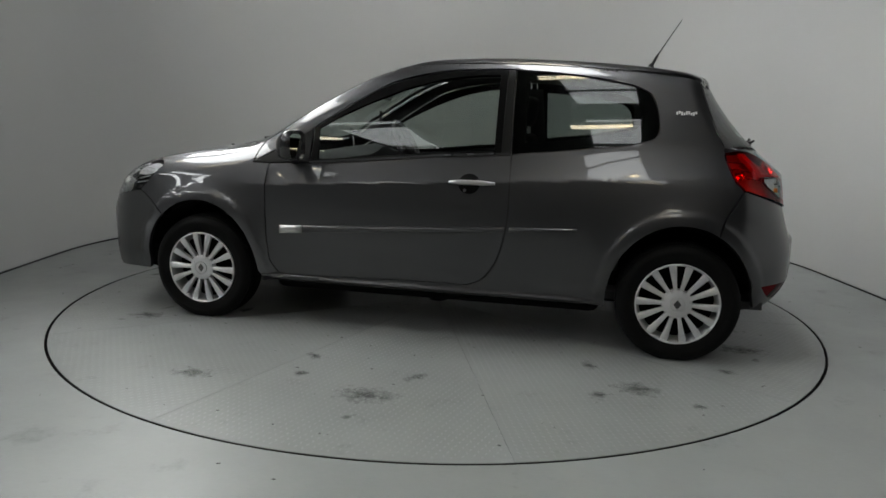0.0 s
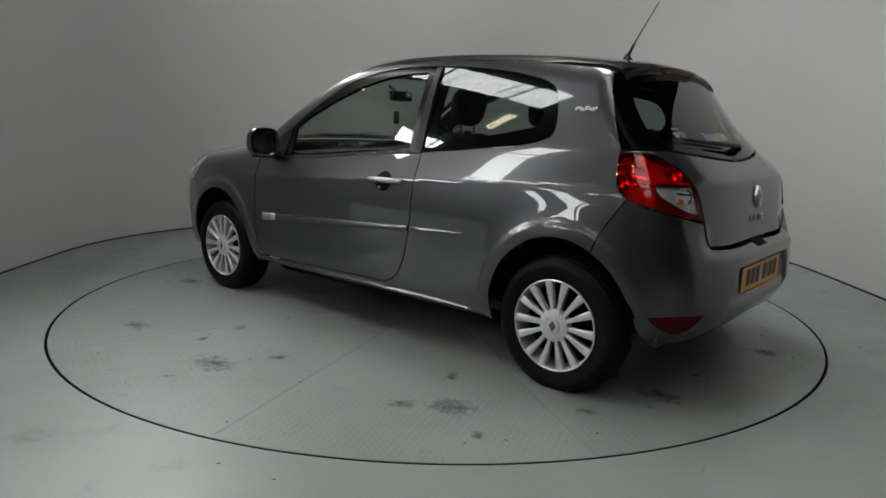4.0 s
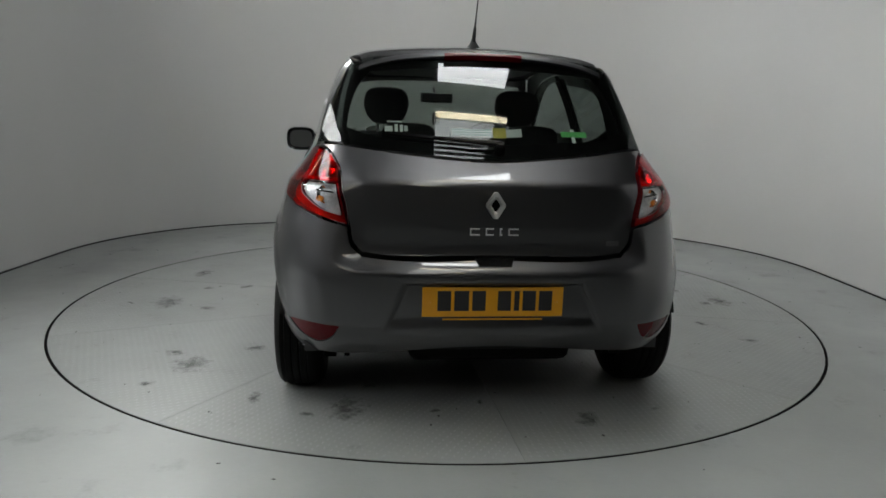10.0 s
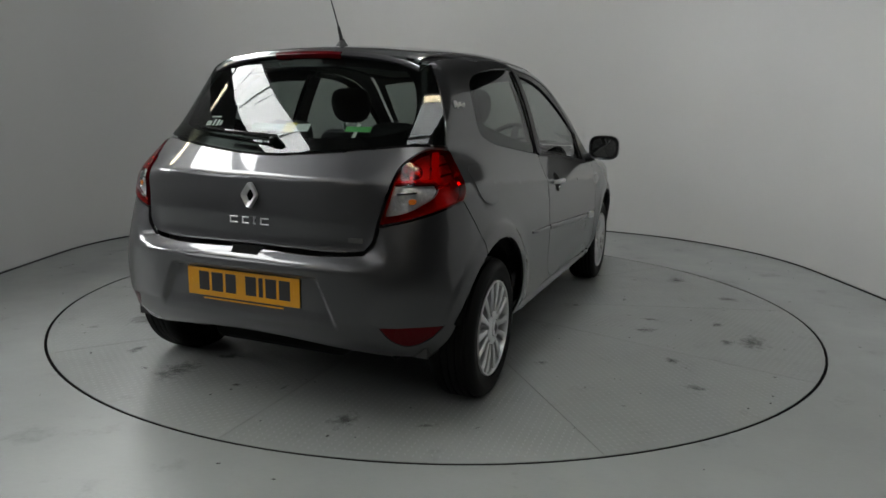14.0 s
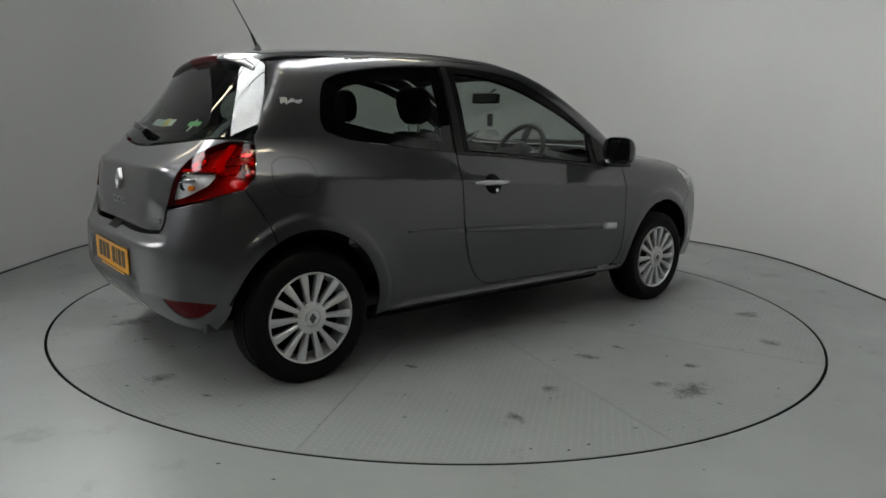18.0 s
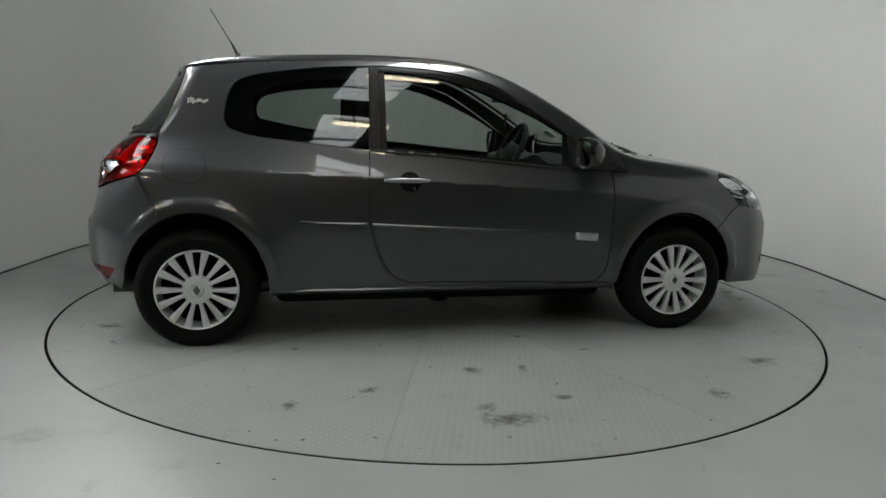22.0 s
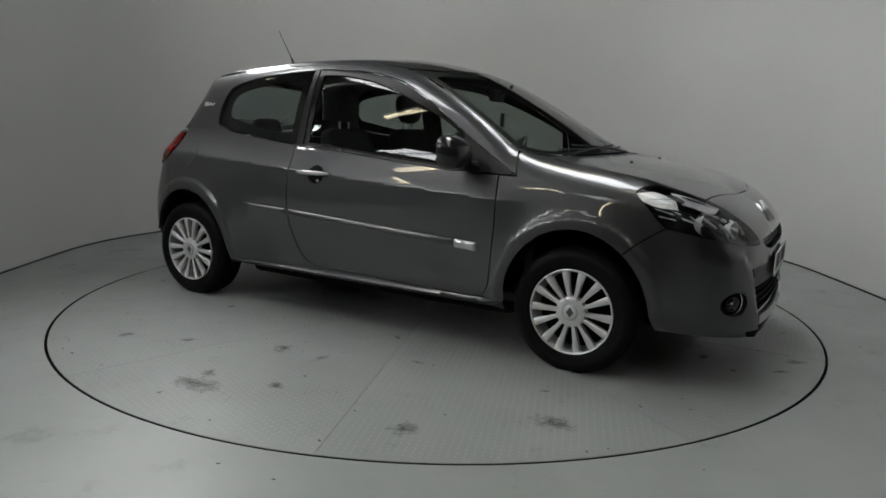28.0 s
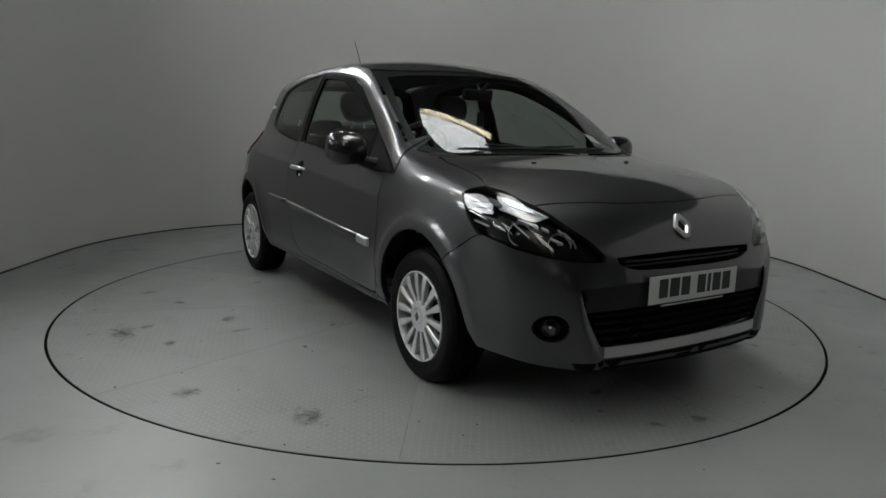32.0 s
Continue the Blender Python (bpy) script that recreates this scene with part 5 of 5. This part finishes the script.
def front_details():
    diamond(FBUMP, skin_pose("f", 0.0, 0.742, 1, 0.002), 0.046, 0.058, 0.012, "chrome lozenge emblem")
    p = spot("f", 0.0, 0.52)
    m = Matrix.Translation((p[0] + 0.008, 0.006, 0.516)) @ Matrix(((0, 0, 1, 0), (1, 0, 0, 0), (0, 1, 0, 0), (0, 0, 0, 1)))
    number_plate(FBUMP, m, WHITE, "white number plate with dark characters")
    # plate plinth and slats
    on_skin("plate_plinth", "f", F((0.30, 0.552), (-0.30, 0.552), (-0.535, 0.538), (-0.515, 0.448), (-0.27, 0.452), (0.27, 0.452), (0.515, 0.448), (0.535, 0.538)), BLACK, FBUMP, "black plate plinth", rounds=0, out=-0.006, thick=0.04)
    for i in range(4):
        z = 0.345 + 0.030 * i
        w = 0.455 + 0.0150 * i
        rows = [("f", w - 2 * w * k / 16, z) for k in range(17)] + [("f", -w + 2 * w * k / 16, z - 0.011) for k in range(17)]
        on_skin("grille_slat", "f", rows, WELL, FBUMP, "black grille slat", rounds=0, out=-0.012, thick=0.02, h=0.02)
    for z in (0.640, 0.622):
        rows = [("f", 0.34 - 0.68 * k / 12, z) for k in range(13)] + [("f", -0.34 + 0.68 * k / 12, z - 0.007) for k in range(13)]
        on_skin("grille_slat", "f", rows, BLACK, FBUMP, "black grille slat", rounds=0, out=-0.018, thick=0.015, h=0.02)
    # satin chin strip and the black lip beneath
    n = 16
    rows = [("f", 0.445 - 0.89 * k / n, 0.309 + 0.004 * abs(2 * k / n - 1)) for k in range(n + 1)] + [("f", -0.445 + 0.89 * k / n, 0.268 + 0.004 * abs(2 * k / n - 1)) for k in range(n + 1)]
    on_skin("chin_strip", "f", rows, CHIN, FBUMP, "satin silver chin strip", rounds=0, out=0.006, thick=0.012, h=0.02)
    rows = F((0.57, 0.258), (0.42, 0.262), (0.0, 0.260), (-0.42, 0.262), (-0.57, 0.258), (-0.55, 0.232), (-0.4, 0.214), (0.0, 0.206), (0.4, 0.214), (0.55, 0.232))
    on_skin("front_lip", "f", rows, WELL, FBUMP, "black plastic lower lip", rounds=0, out=0.002, thick=0.02)
    # fog lamps
    for s in (1, -1):
        m = skin_pose("f", 0.645, 0.390, s, -0.012)
        fog = part("fog_lamp", lathe_bm([(0.0, -0.02), (0.014, -0.018), (0.026, -0.008), (0.031, 0.0), (0.034, 0.0), (0.035, -0.02)], 28), LAMP_MASK, FBUMP, "round fog lamp", m=m @ Matrix.Rotation(radians(90), 4, "X"))
        part("fog_bulb", lathe_bm([(0.0, -0.004), (0.006, -0.006), (0.008, -0.014)], 14), CHROME, fog)
        part("fog_glass", lathe_bm([(0.0, 0.008), (0.016, 0.007), (0.031, 0.001)], 28), LENS, fog).visible_shadow = False
    # head lamp bowls, indicator and frames behind the cover
    for s, h in zip((1, -1), HEADS):
        turn = Matrix(((0, 0, 1, 0), (1, 0, 0, 0), (0, 1, 0, 0), (0, 0, 0, 1)))
        for y, z, r, nm in ((0.722, 0.745, 0.046, "main_reflector"), (0.592, 0.716, 0.048, "dip_reflector")):
            q = skin_pose("f", y, z, s, -0.038)
            fwd = Matrix.Translation(q.translation) @ Matrix.Rotation(radians(14 * s), 4, "Z") @ turn
            part(nm, lathe_bm([(0.012, -0.045), (r * 0.45, -0.036), (r * 0.8, -0.012), (r, 0.012)], 30), LAMP_BACK, h, "chrome lamp bowl", m=fwd @ Matrix.Rotation(radians(90), 4, "X"))
            part("bulb_cap", lathe_bm([(0.0, 0.002), (0.007, 0.0), (0.009, -0.008), (0.009, -0.04)], 14), CHROME, h, "bright bulb cap", m=fwd @ Matrix.Rotation(radians(90), 4, "X"))
        on_skin("indicator", "f", F((0.776, 0.858), (0.745, 0.868), (0.736, 0.843), (0.764, 0.800), (0.786, 0.801), (0.792, 0.829)), LAMP_BACK, h, "silvered indicator reflector", s < 0, rounds=1, out=-0.010, thick=0.006)
        on_skin("side_lamp", "f", F((0.702, 0.869), (0.664, 0.852), (0.622, 0.824), (0.588, 0.802), (0.665, 0.785), (0.694, 0.797), (0.716, 0.812), (0.738, 0.822)), LAMP_BACK, h, "silvered side lamp reflector", s < 0, rounds=1, out=-0.012, thick=0.006)
        on_skin("side_lamp_ridge", "f", F((0.700, 0.853), (0.62, 0.808), (0.612, 0.800), (0.70, 0.838)), LAMP_SILVER, h, "", s < 0, rounds=0, out=-0.008, thick=0.006)
        for a, b, c, d in ((0.778, 0.836, 0.745, 0.842), (0.780, 0.818, 0.755, 0.820)):
            on_skin("lamp_fin", "f", F((a, b + 0.0015), (c, d + 0.0015), (c, d - 0.0015), (a, b - 0.0015)), LAMP_GREY, h, "", s < 0, rounds=0, out=-0.006, thick=0.004)
        on_skin("indicator_bulb", "f", ellipse("f", 0.732, 0.842, 0.012, 0.014), DISCF, h, "dark bulb holder", s < 0, out=-0.008, thick=0.008)
        for k, (a, b, c, d, wd) in enumerate(((0.791, 0.796, 0.780, 0.778, 0.007), (0.795, 0.764, 0.781, 0.751, 0.006), (0.772, 0.761, 0.753, 0.745, 0.009), (0.752, 0.772, 0.739, 0.734, 0.006), (0.725, 0.775, 0.692, 0.726, 0.009), (0.667, 0.737, 0.628, 0.683, 0.012), (0.623, 0.725, 0.589, 0.709, 0.008), (0.584, 0.754, 0.549, 0.721, 0.010), (0.542, 0.721, 0.541, 0.696, 0.005), (0.704, 0.789, 0.652, 0.769, 0.006), (0.640, 0.763, 0.621, 0.753, 0.009))):
            on_skin("lamp_rib", "f", F((a, b + wd / 2), (c, d + wd / 2), (c, d - wd / 2), (a, b - wd / 2)), LAMP_BACK if k % 2 else LAMP_GREY, h, "", s < 0, rounds=0, out=-0.010, thick=0.012)
    # washer jets, wipers
    for s in (1, -1):
        part("washer_jet", box_bm((-0.010, -0.007, -0.002), (0.010, 0.007, 0.007), 0.002, 1), BLACK, BONNET, "black washer jet", m=skin_pose("t", 1.37, 0.29, s, 0.0, up=(1, 0, 0)))

    def over(pts, lift):
        out = []
        for x, y, l in pts:
            q = spot("t", x, y)
            out.append(Vector(q) + Vector(slope(q[None])[0]) * (l * lift))
        return out

    for pts, blade in (([(1.235, -0.10, 0.6), (1.19, 0.02, 1.0), (1.13, 0.20, 1.2), (1.07, 0.36, 1.2)], [(1.175, 0.02, 1), (1.155, 0.18, 1), (1.115, 0.36, 1), (1.055, 0.50, 1)]), ([(1.13, 0.50, 0.6), (1.13, 0.40, 1.0), (1.15, 0.25, 1.2), (1.155, 0.05, 1.2), (1.13, -0.15, 1.2)], [(1.165, 0.20, 1), (1.18, 0.0, 1), (1.155, -0.20, 1), (1.105, -0.38, 1)])):
        w = part("wiper", tube_bm(over([(x, -y, l) for x, y, l in pts], 0.006), 0.005, 6), BLACK, car, "black windscreen wiper")
        part("wiper_blade", tube_bm(over([(x, -y, l) for x, y, l in blade], 0.006), 0.005, 6), BLACK, w)


def mirrors():
    for s, door in zip((1, -1), DOORS):
        bm = bmesh.new()
        rows = []
        # x, centre y, centre z, half width, half height
        for x, cy, cz, hw, hh in ((0.665, 0.915, 0.996, 0.096, 0.078), (0.69, 0.915, 0.996, 0.099, 0.081), (0.73, 0.914, 0.994, 0.097, 0.078), (0.775, 0.908, 0.988, 0.087, 0.068), (0.81, 0.900, 0.982, 0.066, 0.052), (0.828, 0.895, 0.978, 0.035, 0.028)):
            ring = []
            for k in range(20):
                a = 2 * math.pi * k / 20
                ca, sa = math.cos(a), math.sin(a)
                p = 0.62
                ring.append(bm.verts.new((x, s * (cy + hw * math.copysign(abs(ca) ** p, ca)), cz + hh * math.copysign(abs(sa) ** p, sa))))
            rows.append(ring)
        for p_, q in zip(rows, rows[1:]):
            for k in range(20):
                bm.faces.new((p_[k], p_[(k + 1) % 20], q[(k + 1) % 20], q[k]))
        bm.faces.new(rows[-1])
        inner = [bm.verts.new((v.co.x + 0.02, s * 0.915 + (v.co.y - s * 0.915) * 0.9, 0.996 + (v.co.z - 0.996) * 0.9)) for v in rows[0]]
        for k in range(20):
            bm.faces.new((rows[0][k], rows[0][(k + 1) % 20], inner[(k + 1) % 20], inner[k]))
        bm.faces.new(inner)
        for v in bm.verts:
            v.co.x = 0.655 + (v.co.x - 0.665) * 0.68
        mir = part("door_mirror", bm, SHELL_BLACK, door, "black door mirror", angle=50)
        bm = bmesh.new()
        vs = [bm.verts.new((0.6665, s * 0.915 + s * 0.076 * math.copysign(abs(math.cos(2 * math.pi * k / 20)) ** 0.62, math.cos(2 * math.pi * k / 20)), 0.996 + 0.059 * math.copysign(abs(math.sin(2 * math.pi * k / 20)) ** 0.62, math.sin(2 * math.pi * k / 20)))) for k in range(20)]
        bm.faces.new(vs)
        part("mirror_glass", bm, MIRROR, mir, "silvered mirror glass", smooth=False)
        part("mirror_arm", tube_bm([(0.735, s * 0.765, 0.920), (0.73, s * 0.80, 0.924), (0.72, s * 0.84, 0.937), (0.712, s * 0.875, 0.955)], [0.034, 0.031, 0.028, 0.026], 10), BLACK, mir)


def antenna():
    p = spot("t", -1.125, 0.0)
    a = part("antenna", lathe_bm([(0.0, 0.034), (0.010, 0.030), (0.016, 0.016), (0.026, 0.004), (0.030, -0.004)], 18), BLACK, car, "thin black roof antenna", m=Matrix.Translation(p) @ Matrix.Rotation(radians(90), 4, "X"))
    part("antenna_rod", tube_bm([(-0.004, 0.02, 0), (-0.030, 0.075, 0), (-0.036, 0.085, 0), (-0.150, 0.272, 0)], [0.009, 0.007, 0.0035, 0.0022], 8), BLACK, a)


def trim_lines():
    # roof ditch strips and window sill strips
    for s in (1, -1):
        pts = []
        for x, y in ((-1.36, 0.494), (-1.0, 0.5415), (-0.43, 0.5585), (0.0, 0.5555), (0.19, 0.5545)):
            pts.append(Vector(spot("t", x, y)) * 1.0)
        for q in pts:
            q.y *= s
            q.z -= 0.004
        part("roof_ditch", tube_bm(pts, 0.006, 6), INK, car)
        line = [Vector(p) for p in spots([("s", -0.432, 1.416), ("s", -0.432, 1.425), ("s", -0.432, 1.435), ("t", -0.432, 0.560)])]
        for q in line:
            q.y *= s
        part("rail_joint", tube_bm(line, 0.0022, 6), INK, car, "dark joint across the roof rail")
    both("sill_strip", Panel("x", S((-0.435, 0.990), (-0.06, 0.969), (0.29, 0.936), (0.645, 0.909), (0.645, 0.899), (0.29, 0.925), (-0.06, 0.958), (-0.436, 0.978)), rounds=0, gap=0, out=0.008, thick=0.012, h=0.02), BLACK, DOORS, "black window sill strip")


# ---------------------------------------------------------------- inside the car
def cushion_bm(a, b, c):
    """A padded block with full rounded corners."""
    bm = bmesh.new()
    bmesh.ops.create_uvsphere(bm, u_segments=24, v_segments=14, radius=1.0)
    for v in bm.verts:
        v.co = Vector((math.copysign(abs(v.co.x) ** 0.7, v.co.x) * a, math.copysign(abs(v.co.y) ** 0.6, v.co.y) * b, math.copysign(abs(v.co.z) ** 0.6, v.co.z) * c))
    return bm


def cabin():
    # inner walls, tub, headlining
    both("inner_side", Panel("x", S((-1.60, 0.93), (-1.60, 0.80), (-1.4, 0.72), (-1.15, 0.72), (-0.90, 0.55), (-0.88, 0.24), (0.88, 0.24), (0.90, 0.60), (1.05, 0.74), (1.05, 0.88), (0.6, 0.885), (-0.4, 0.955), (-1.2, 1.02), (-1.45, 1.0)), rounds=0, thick=0, out=-0.05, h=0.06), CABIN, (car, car), "dark door and side lining")
    roof = T((-1.30, 0.0), (-1.29, 0.44), (-0.43, 0.505), (0.05, 0.50), (0.20, 0.40), (0.30, 0.0))
    half = spots(roof)
    on_skin("headlining", "t", np.concatenate([half, half[-2:0:-1] * SYM]), LINER, car, "grey headlining", rounds=0, thick=0, out=-0.035, h=0.06)
    both("pillar_lining", Panel("x", S((-0.36, 0.98), (-0.36, 1.39), (-0.47, 1.39), (-0.50, 0.98)), rounds=0, thick=0, out=-0.03), CABIN, (car, car), "dark pillar lining")
    both("rear_pillar_lining", Panel("x", S((-1.07, 1.04), (-1.075, 1.27), (-0.95, 1.36), (-1.25, 1.36), (-1.40, 1.08), (-1.36, 1.02)), rounds=0, thick=0, out=-0.03), CABIN, (car, car), "dark rear pillar lining")
    part("cabin_floor", box_bm((-1.7, -0.70, 0.26), (1.02, 0.70, 0.30)), CABIN, car)
    part("engine_block", box_bm((1.02, -0.50, 0.30), (1.70, 0.50, 0.74), 0.05), WELL, car)
    part("boot_wall", box_bm((-1.72, -0.50, 0.30), (-1.66, 0.50, 0.92), 0.01), CABIN, car)
    part("bulkhead", box_bm((0.98, -0.68, 0.30), (1.03, 0.68, 0.86), 0.01), CABIN, car)
    part("parcel_shelf", box_bm((-1.56, -0.58, 0.925), (-1.08, 0.58, 0.945), 0.006), CABIN, car, "dark parcel shelf")
    # dashboard with binnacle
    bm = bmesh.new()
    rows = []
    for i in range(15):
        y = -0.70 + 0.1 * i
        hump = 0.045 * math.exp(-((y + 0.36) / 0.16) ** 2)
        f = 1.06 - 0.16 * (y / 0.7) ** 2
        sec = [(f, 0.905), (f - 0.18, 0.935 + 0.3 * hump), (0.66, 0.935 + hump), (0.585, 0.915 + hump), (0.575, 0.86), (0.63, 0.66), (0.70, 0.45), (f, 0.45)]
        rows.append([bm.verts.new((x, y, z)) for x, z in sec])
    for p_, q in zip(rows, rows[1:]):
        for k in range(8):
            bm.faces.new((p_[k], p_[(k + 1) % 8], q[(k + 1) % 8], q[k]))
    bm.faces.new(rows[0])
    bm.faces.new(rows[-1][::-1])
    dash = part("dashboard", bm, CABIN, car, "charcoal dashboard")
    # steering wheel on the right
    sw = bmesh.new()
    R0, r0, n, k = 0.182, 0.016, 40, 10
    ring = [[sw.verts.new(((R0 + r0 * math.cos(2 * math.pi * j / k)) * math.cos(2 * math.pi * i / n), (R0 + r0 * math.cos(2 * math.pi * j / k)) * math.sin(2 * math.pi * i / n), r0 * math.sin(2 * math.pi * j / k))) for j in range(k)] for i in range(n)]
    for i in range(n):
        for j in range(k):
            sw.faces.new((ring[i][j], ring[(i + 1) % n][j], ring[(i + 1) % n][(j + 1) % k], ring[i][(j + 1) % k]))
    m = Matrix.Translation((0.42, -0.36, 0.965)) @ Matrix.Rotation(radians(-62), 4, "Y")
    wheel_ = part("steering_wheel", sw, CABIN, car, "dark three-spoke steering wheel", m=m)
    part("wheel_hub", lathe_bm([(0, 0.03), (0.05, 0.026), (0.07, 0.008), (0.07, -0.02), (0.03, -0.05)], 24), CABIN, wheel_, m=Matrix.Rotation(radians(90), 4, "X"))
    for a in (0, 180, 270 - 180):
        part("wheel_spoke", box_bm((0.05, -0.022, -0.01), (0.175, 0.022, 0.008), 0.005), CABIN, wheel_, m=Matrix.Rotation(radians(a + 90 - 90), 4, "Z"))
    # front seats
    for y in (0.36, -0.36):
        st = part("front_seat", box_bm((-0.30, y - 0.25, 0.40), (0.22, y + 0.25, 0.56), 0.06, 3), FABRIC, car, "black cloth front seat")
        bm = box_bm((-0.07, -0.25, 0.0), (0.07, 0.25, 0.60), 0.06, 3)
        for v in bm.verts:
            t = v.co.z / 0.6
            v.co.y *= 1 - 0.28 * max(0, t - 0.55) / 0.45
            v.co.x *= 1 - 0.25 * t
            v.co.x += 0.10 * (v.co.y / 0.25) ** 2 * (1 - t) * (1 if v.co.x > 0 else 0)
        part("backrest", bm, FABRIC, st, m=Matrix.Translation((-0.24, y, 0.50)) @ Matrix.Rotation(radians(-17), 4, "Y"))
        bm = cushion_bm(0.052, 0.122, 0.098)
        for v in bm.verts:
            v.co.y *= 1 - 0.18 * max(0, -v.co.z / 0.09)
        part("headrest", bm, FABRIC, st, m=Matrix.Translation((-0.405, y, 1.215)) @ Matrix.Rotation(radians(-10), 4, "Y"))
        for d in (-0.045, 0.045):
            part("headrest_post", tube_bm([(-0.405, y + d, 1.04), (-0.405, y + d, 1.16)], 0.007, 8), SATIN, st)
    # rear bench
    bench = part("rear_bench", box_bm((-1.02, -0.56, 0.36), (-0.52, 0.56, 0.54), 0.05, 3), FABRIC, car, "black cloth rear bench seat")
    for y in (0.28, -0.28):
        part("backrest", box_bm((-0.06, -0.27, 0.0), (0.06, 0.27, 0.55), 0.05, 3), FABRIC, bench, m=Matrix.Translation((-1.0, y, 0.46)) @ Matrix.Rotation(radians(-14), 4, "Y"))
        part("headrest", cushion_bm(0.042, 0.12, 0.062), FABRIC, bench, m=Matrix.Translation((-1.135, y, 1.065)) @ Matrix.Rotation(radians(-14), 4, "Y"))
    # inside mirror on its stalk, with a small hanging tag
    im = part("inside_mirror", box_bm((-0.014, -0.11, -0.033), (0.014, 0.11, 0.033), 0.012, 2), BLACK, car, "black inside rear-view mirror", m=pose(0.46, 0.0, 1.292, 0, 8, 8))
    part("mirror_stalk", tube_bm([(0.012, 0, 0.01), (0.05, 0, 0.05), (0.085, 0, 0.075)], 0.009, 8), BLACK, im)
    part("mirror_face", box_bm((-0.0155, -0.098, -0.025), (-0.0145, 0.098, 0.025)), CHROME, im)
    part("hanging_tag", box_bm((0.50, -0.028, 1.115), (0.503, 0.022, 1.195)), BLACK, im, m=pose(0.46, 0.0, 1.292, 0, 8, 8).inverted())
    # tax disc and paper at the screen
    on_skin("screen_label", "t", T((1.00, 0.40), (1.00, 0.47), (0.93, 0.47), (0.93, 0.40)), PAPER, car, "small paper disc inside the windscreen", rounds=0, thick=0, out=-0.006)


handles()
mouldings()
fuel_flap()
tail_details()
front_details()
mirrors()
antenna()
trim_lines()
cabin()

# ---------------------------------------------------------------- warehouse roof: skylight strips, purlins, fluorescent battens
def solid(name, bm, material, label, category, kind="structure"):
    me = bpy.data.meshes.new(name)
    bm.to_mesh(me)
    bm.free()
    me.materials.append(material)
    return tagged(new(name, me), label, category, kind=kind)


def roof_lights():
    solid("ceiling", box_bm((-17, -12, ZR), (9, 9, ZR + 0.15)), ROOFING, "dark warehouse roof sheeting", "ceiling")
    for x0, x1, y0, y1, n, glass in SKYLIGHTS:
        step = (y1 - y0) / n
        for i in range(n):
            solid("skylight", box_bm((x0, y0 + i * step + 0.02, ZR - 0.03), (x1, y0 + (i + 1) * step - 0.02, ZR - 0.004)), glass, "bright daylight skylight in the roof, north row added for light", "skylight")
    for i in range(10):
        y = -8.95 + i * 1.75
        solid("purlin", box_bm((-17, y - 0.03, ZR - 0.16), (9, y + 0.03, ZR - 0.05)), STEEL, "dark steel roof purlin", "beam")
    base = new("batten_light", None)
    tagged(base, "ceiling batten with four warm fluorescent tubes", "ceiling light", "ceiling battens")
    part("housing", box_bm((-0.46, -0.11, 0.05), (0.46, 0.11, 0.10), 0.01), WHITE, base)
    for dx in (-0.33, 0.33):
        part("hanger", tube_bm([(dx, 0, 0.09), (dx, 0, ZR - ZB)], 0.006, 6), STEEL, base)
    for k in range(4):
        part("tube", tube_bm([(-0.44, -0.054 + 0.036 * k, 0.03), (0.44, -0.054 + 0.036 * k, 0.03)], 0.012, 10), TUBE, base)
    base.matrix_basis = pose(*BATTENS[0])
    for p in BATTENS[1:]:
        copy_thing(base, pose(*p))


# x0, x1, y0, y1 and the panes in a row; the 3.1 to 7.3 row is added
SKYLIGHTS = ((0.1, 1.1, -1.5, 1.4, 2, COOL), (-4.75, -3.6, 3.1, 7.3, 3, NORTH_ADDED), (0.1, 1.1, -4.7, -2.45, 2, DIM), (0.1, 1.1, -8.6, -5.8, 2, DIM), (-4.75, -3.6, -2.85, 1.95, 4, SKYGLASS), (-4.75, -3.6, -7.6, -5.3, 2, DIM), (-10.4, -9.0, -2.2, 1.2, 3, FAR), (-10.4, -9.0, -7.7, -4.9, 2, COOL), (-14.0, -12.7, -2.6, 1.2, 3, FAR), (-14.0, -12.7, -8.3, -5.4, 2, COOL))
ZB = 3.8
BATTENS = [(x, y, ZB) for x in (0.5, -4.1) for y in (-2.15, 0.55, -4.45, -7.05)]
roof_lights()

OFF = Vector((-0.096, 0.008, 0.0))


def motions():
    """The turntable and the car on it turn together, clockwise from above."""
    rows_t, rows_c = [], []
    for i in range(65):
        t = i * 0.5
        a = TURN(t)
        q = Matrix.Rotation(radians(a), 4, "Z")
        rows_t.append((t, q.copy()))
        rows_c.append((t, q @ Matrix.Translation(OFF)))
    walk(TABLE, rows_t)
    walk(car, rows_c)


TURN = Spline((0, 167.28), (3, 146.0), (6, 124.75), (9, 103.35), (12, 82.05), (14, 67.8), (17, 46.6), (20, 25.68), (23, 4.6), (25, -9.49), (28, -30.6), (30, -44.7), (32, -58.92))
motions()
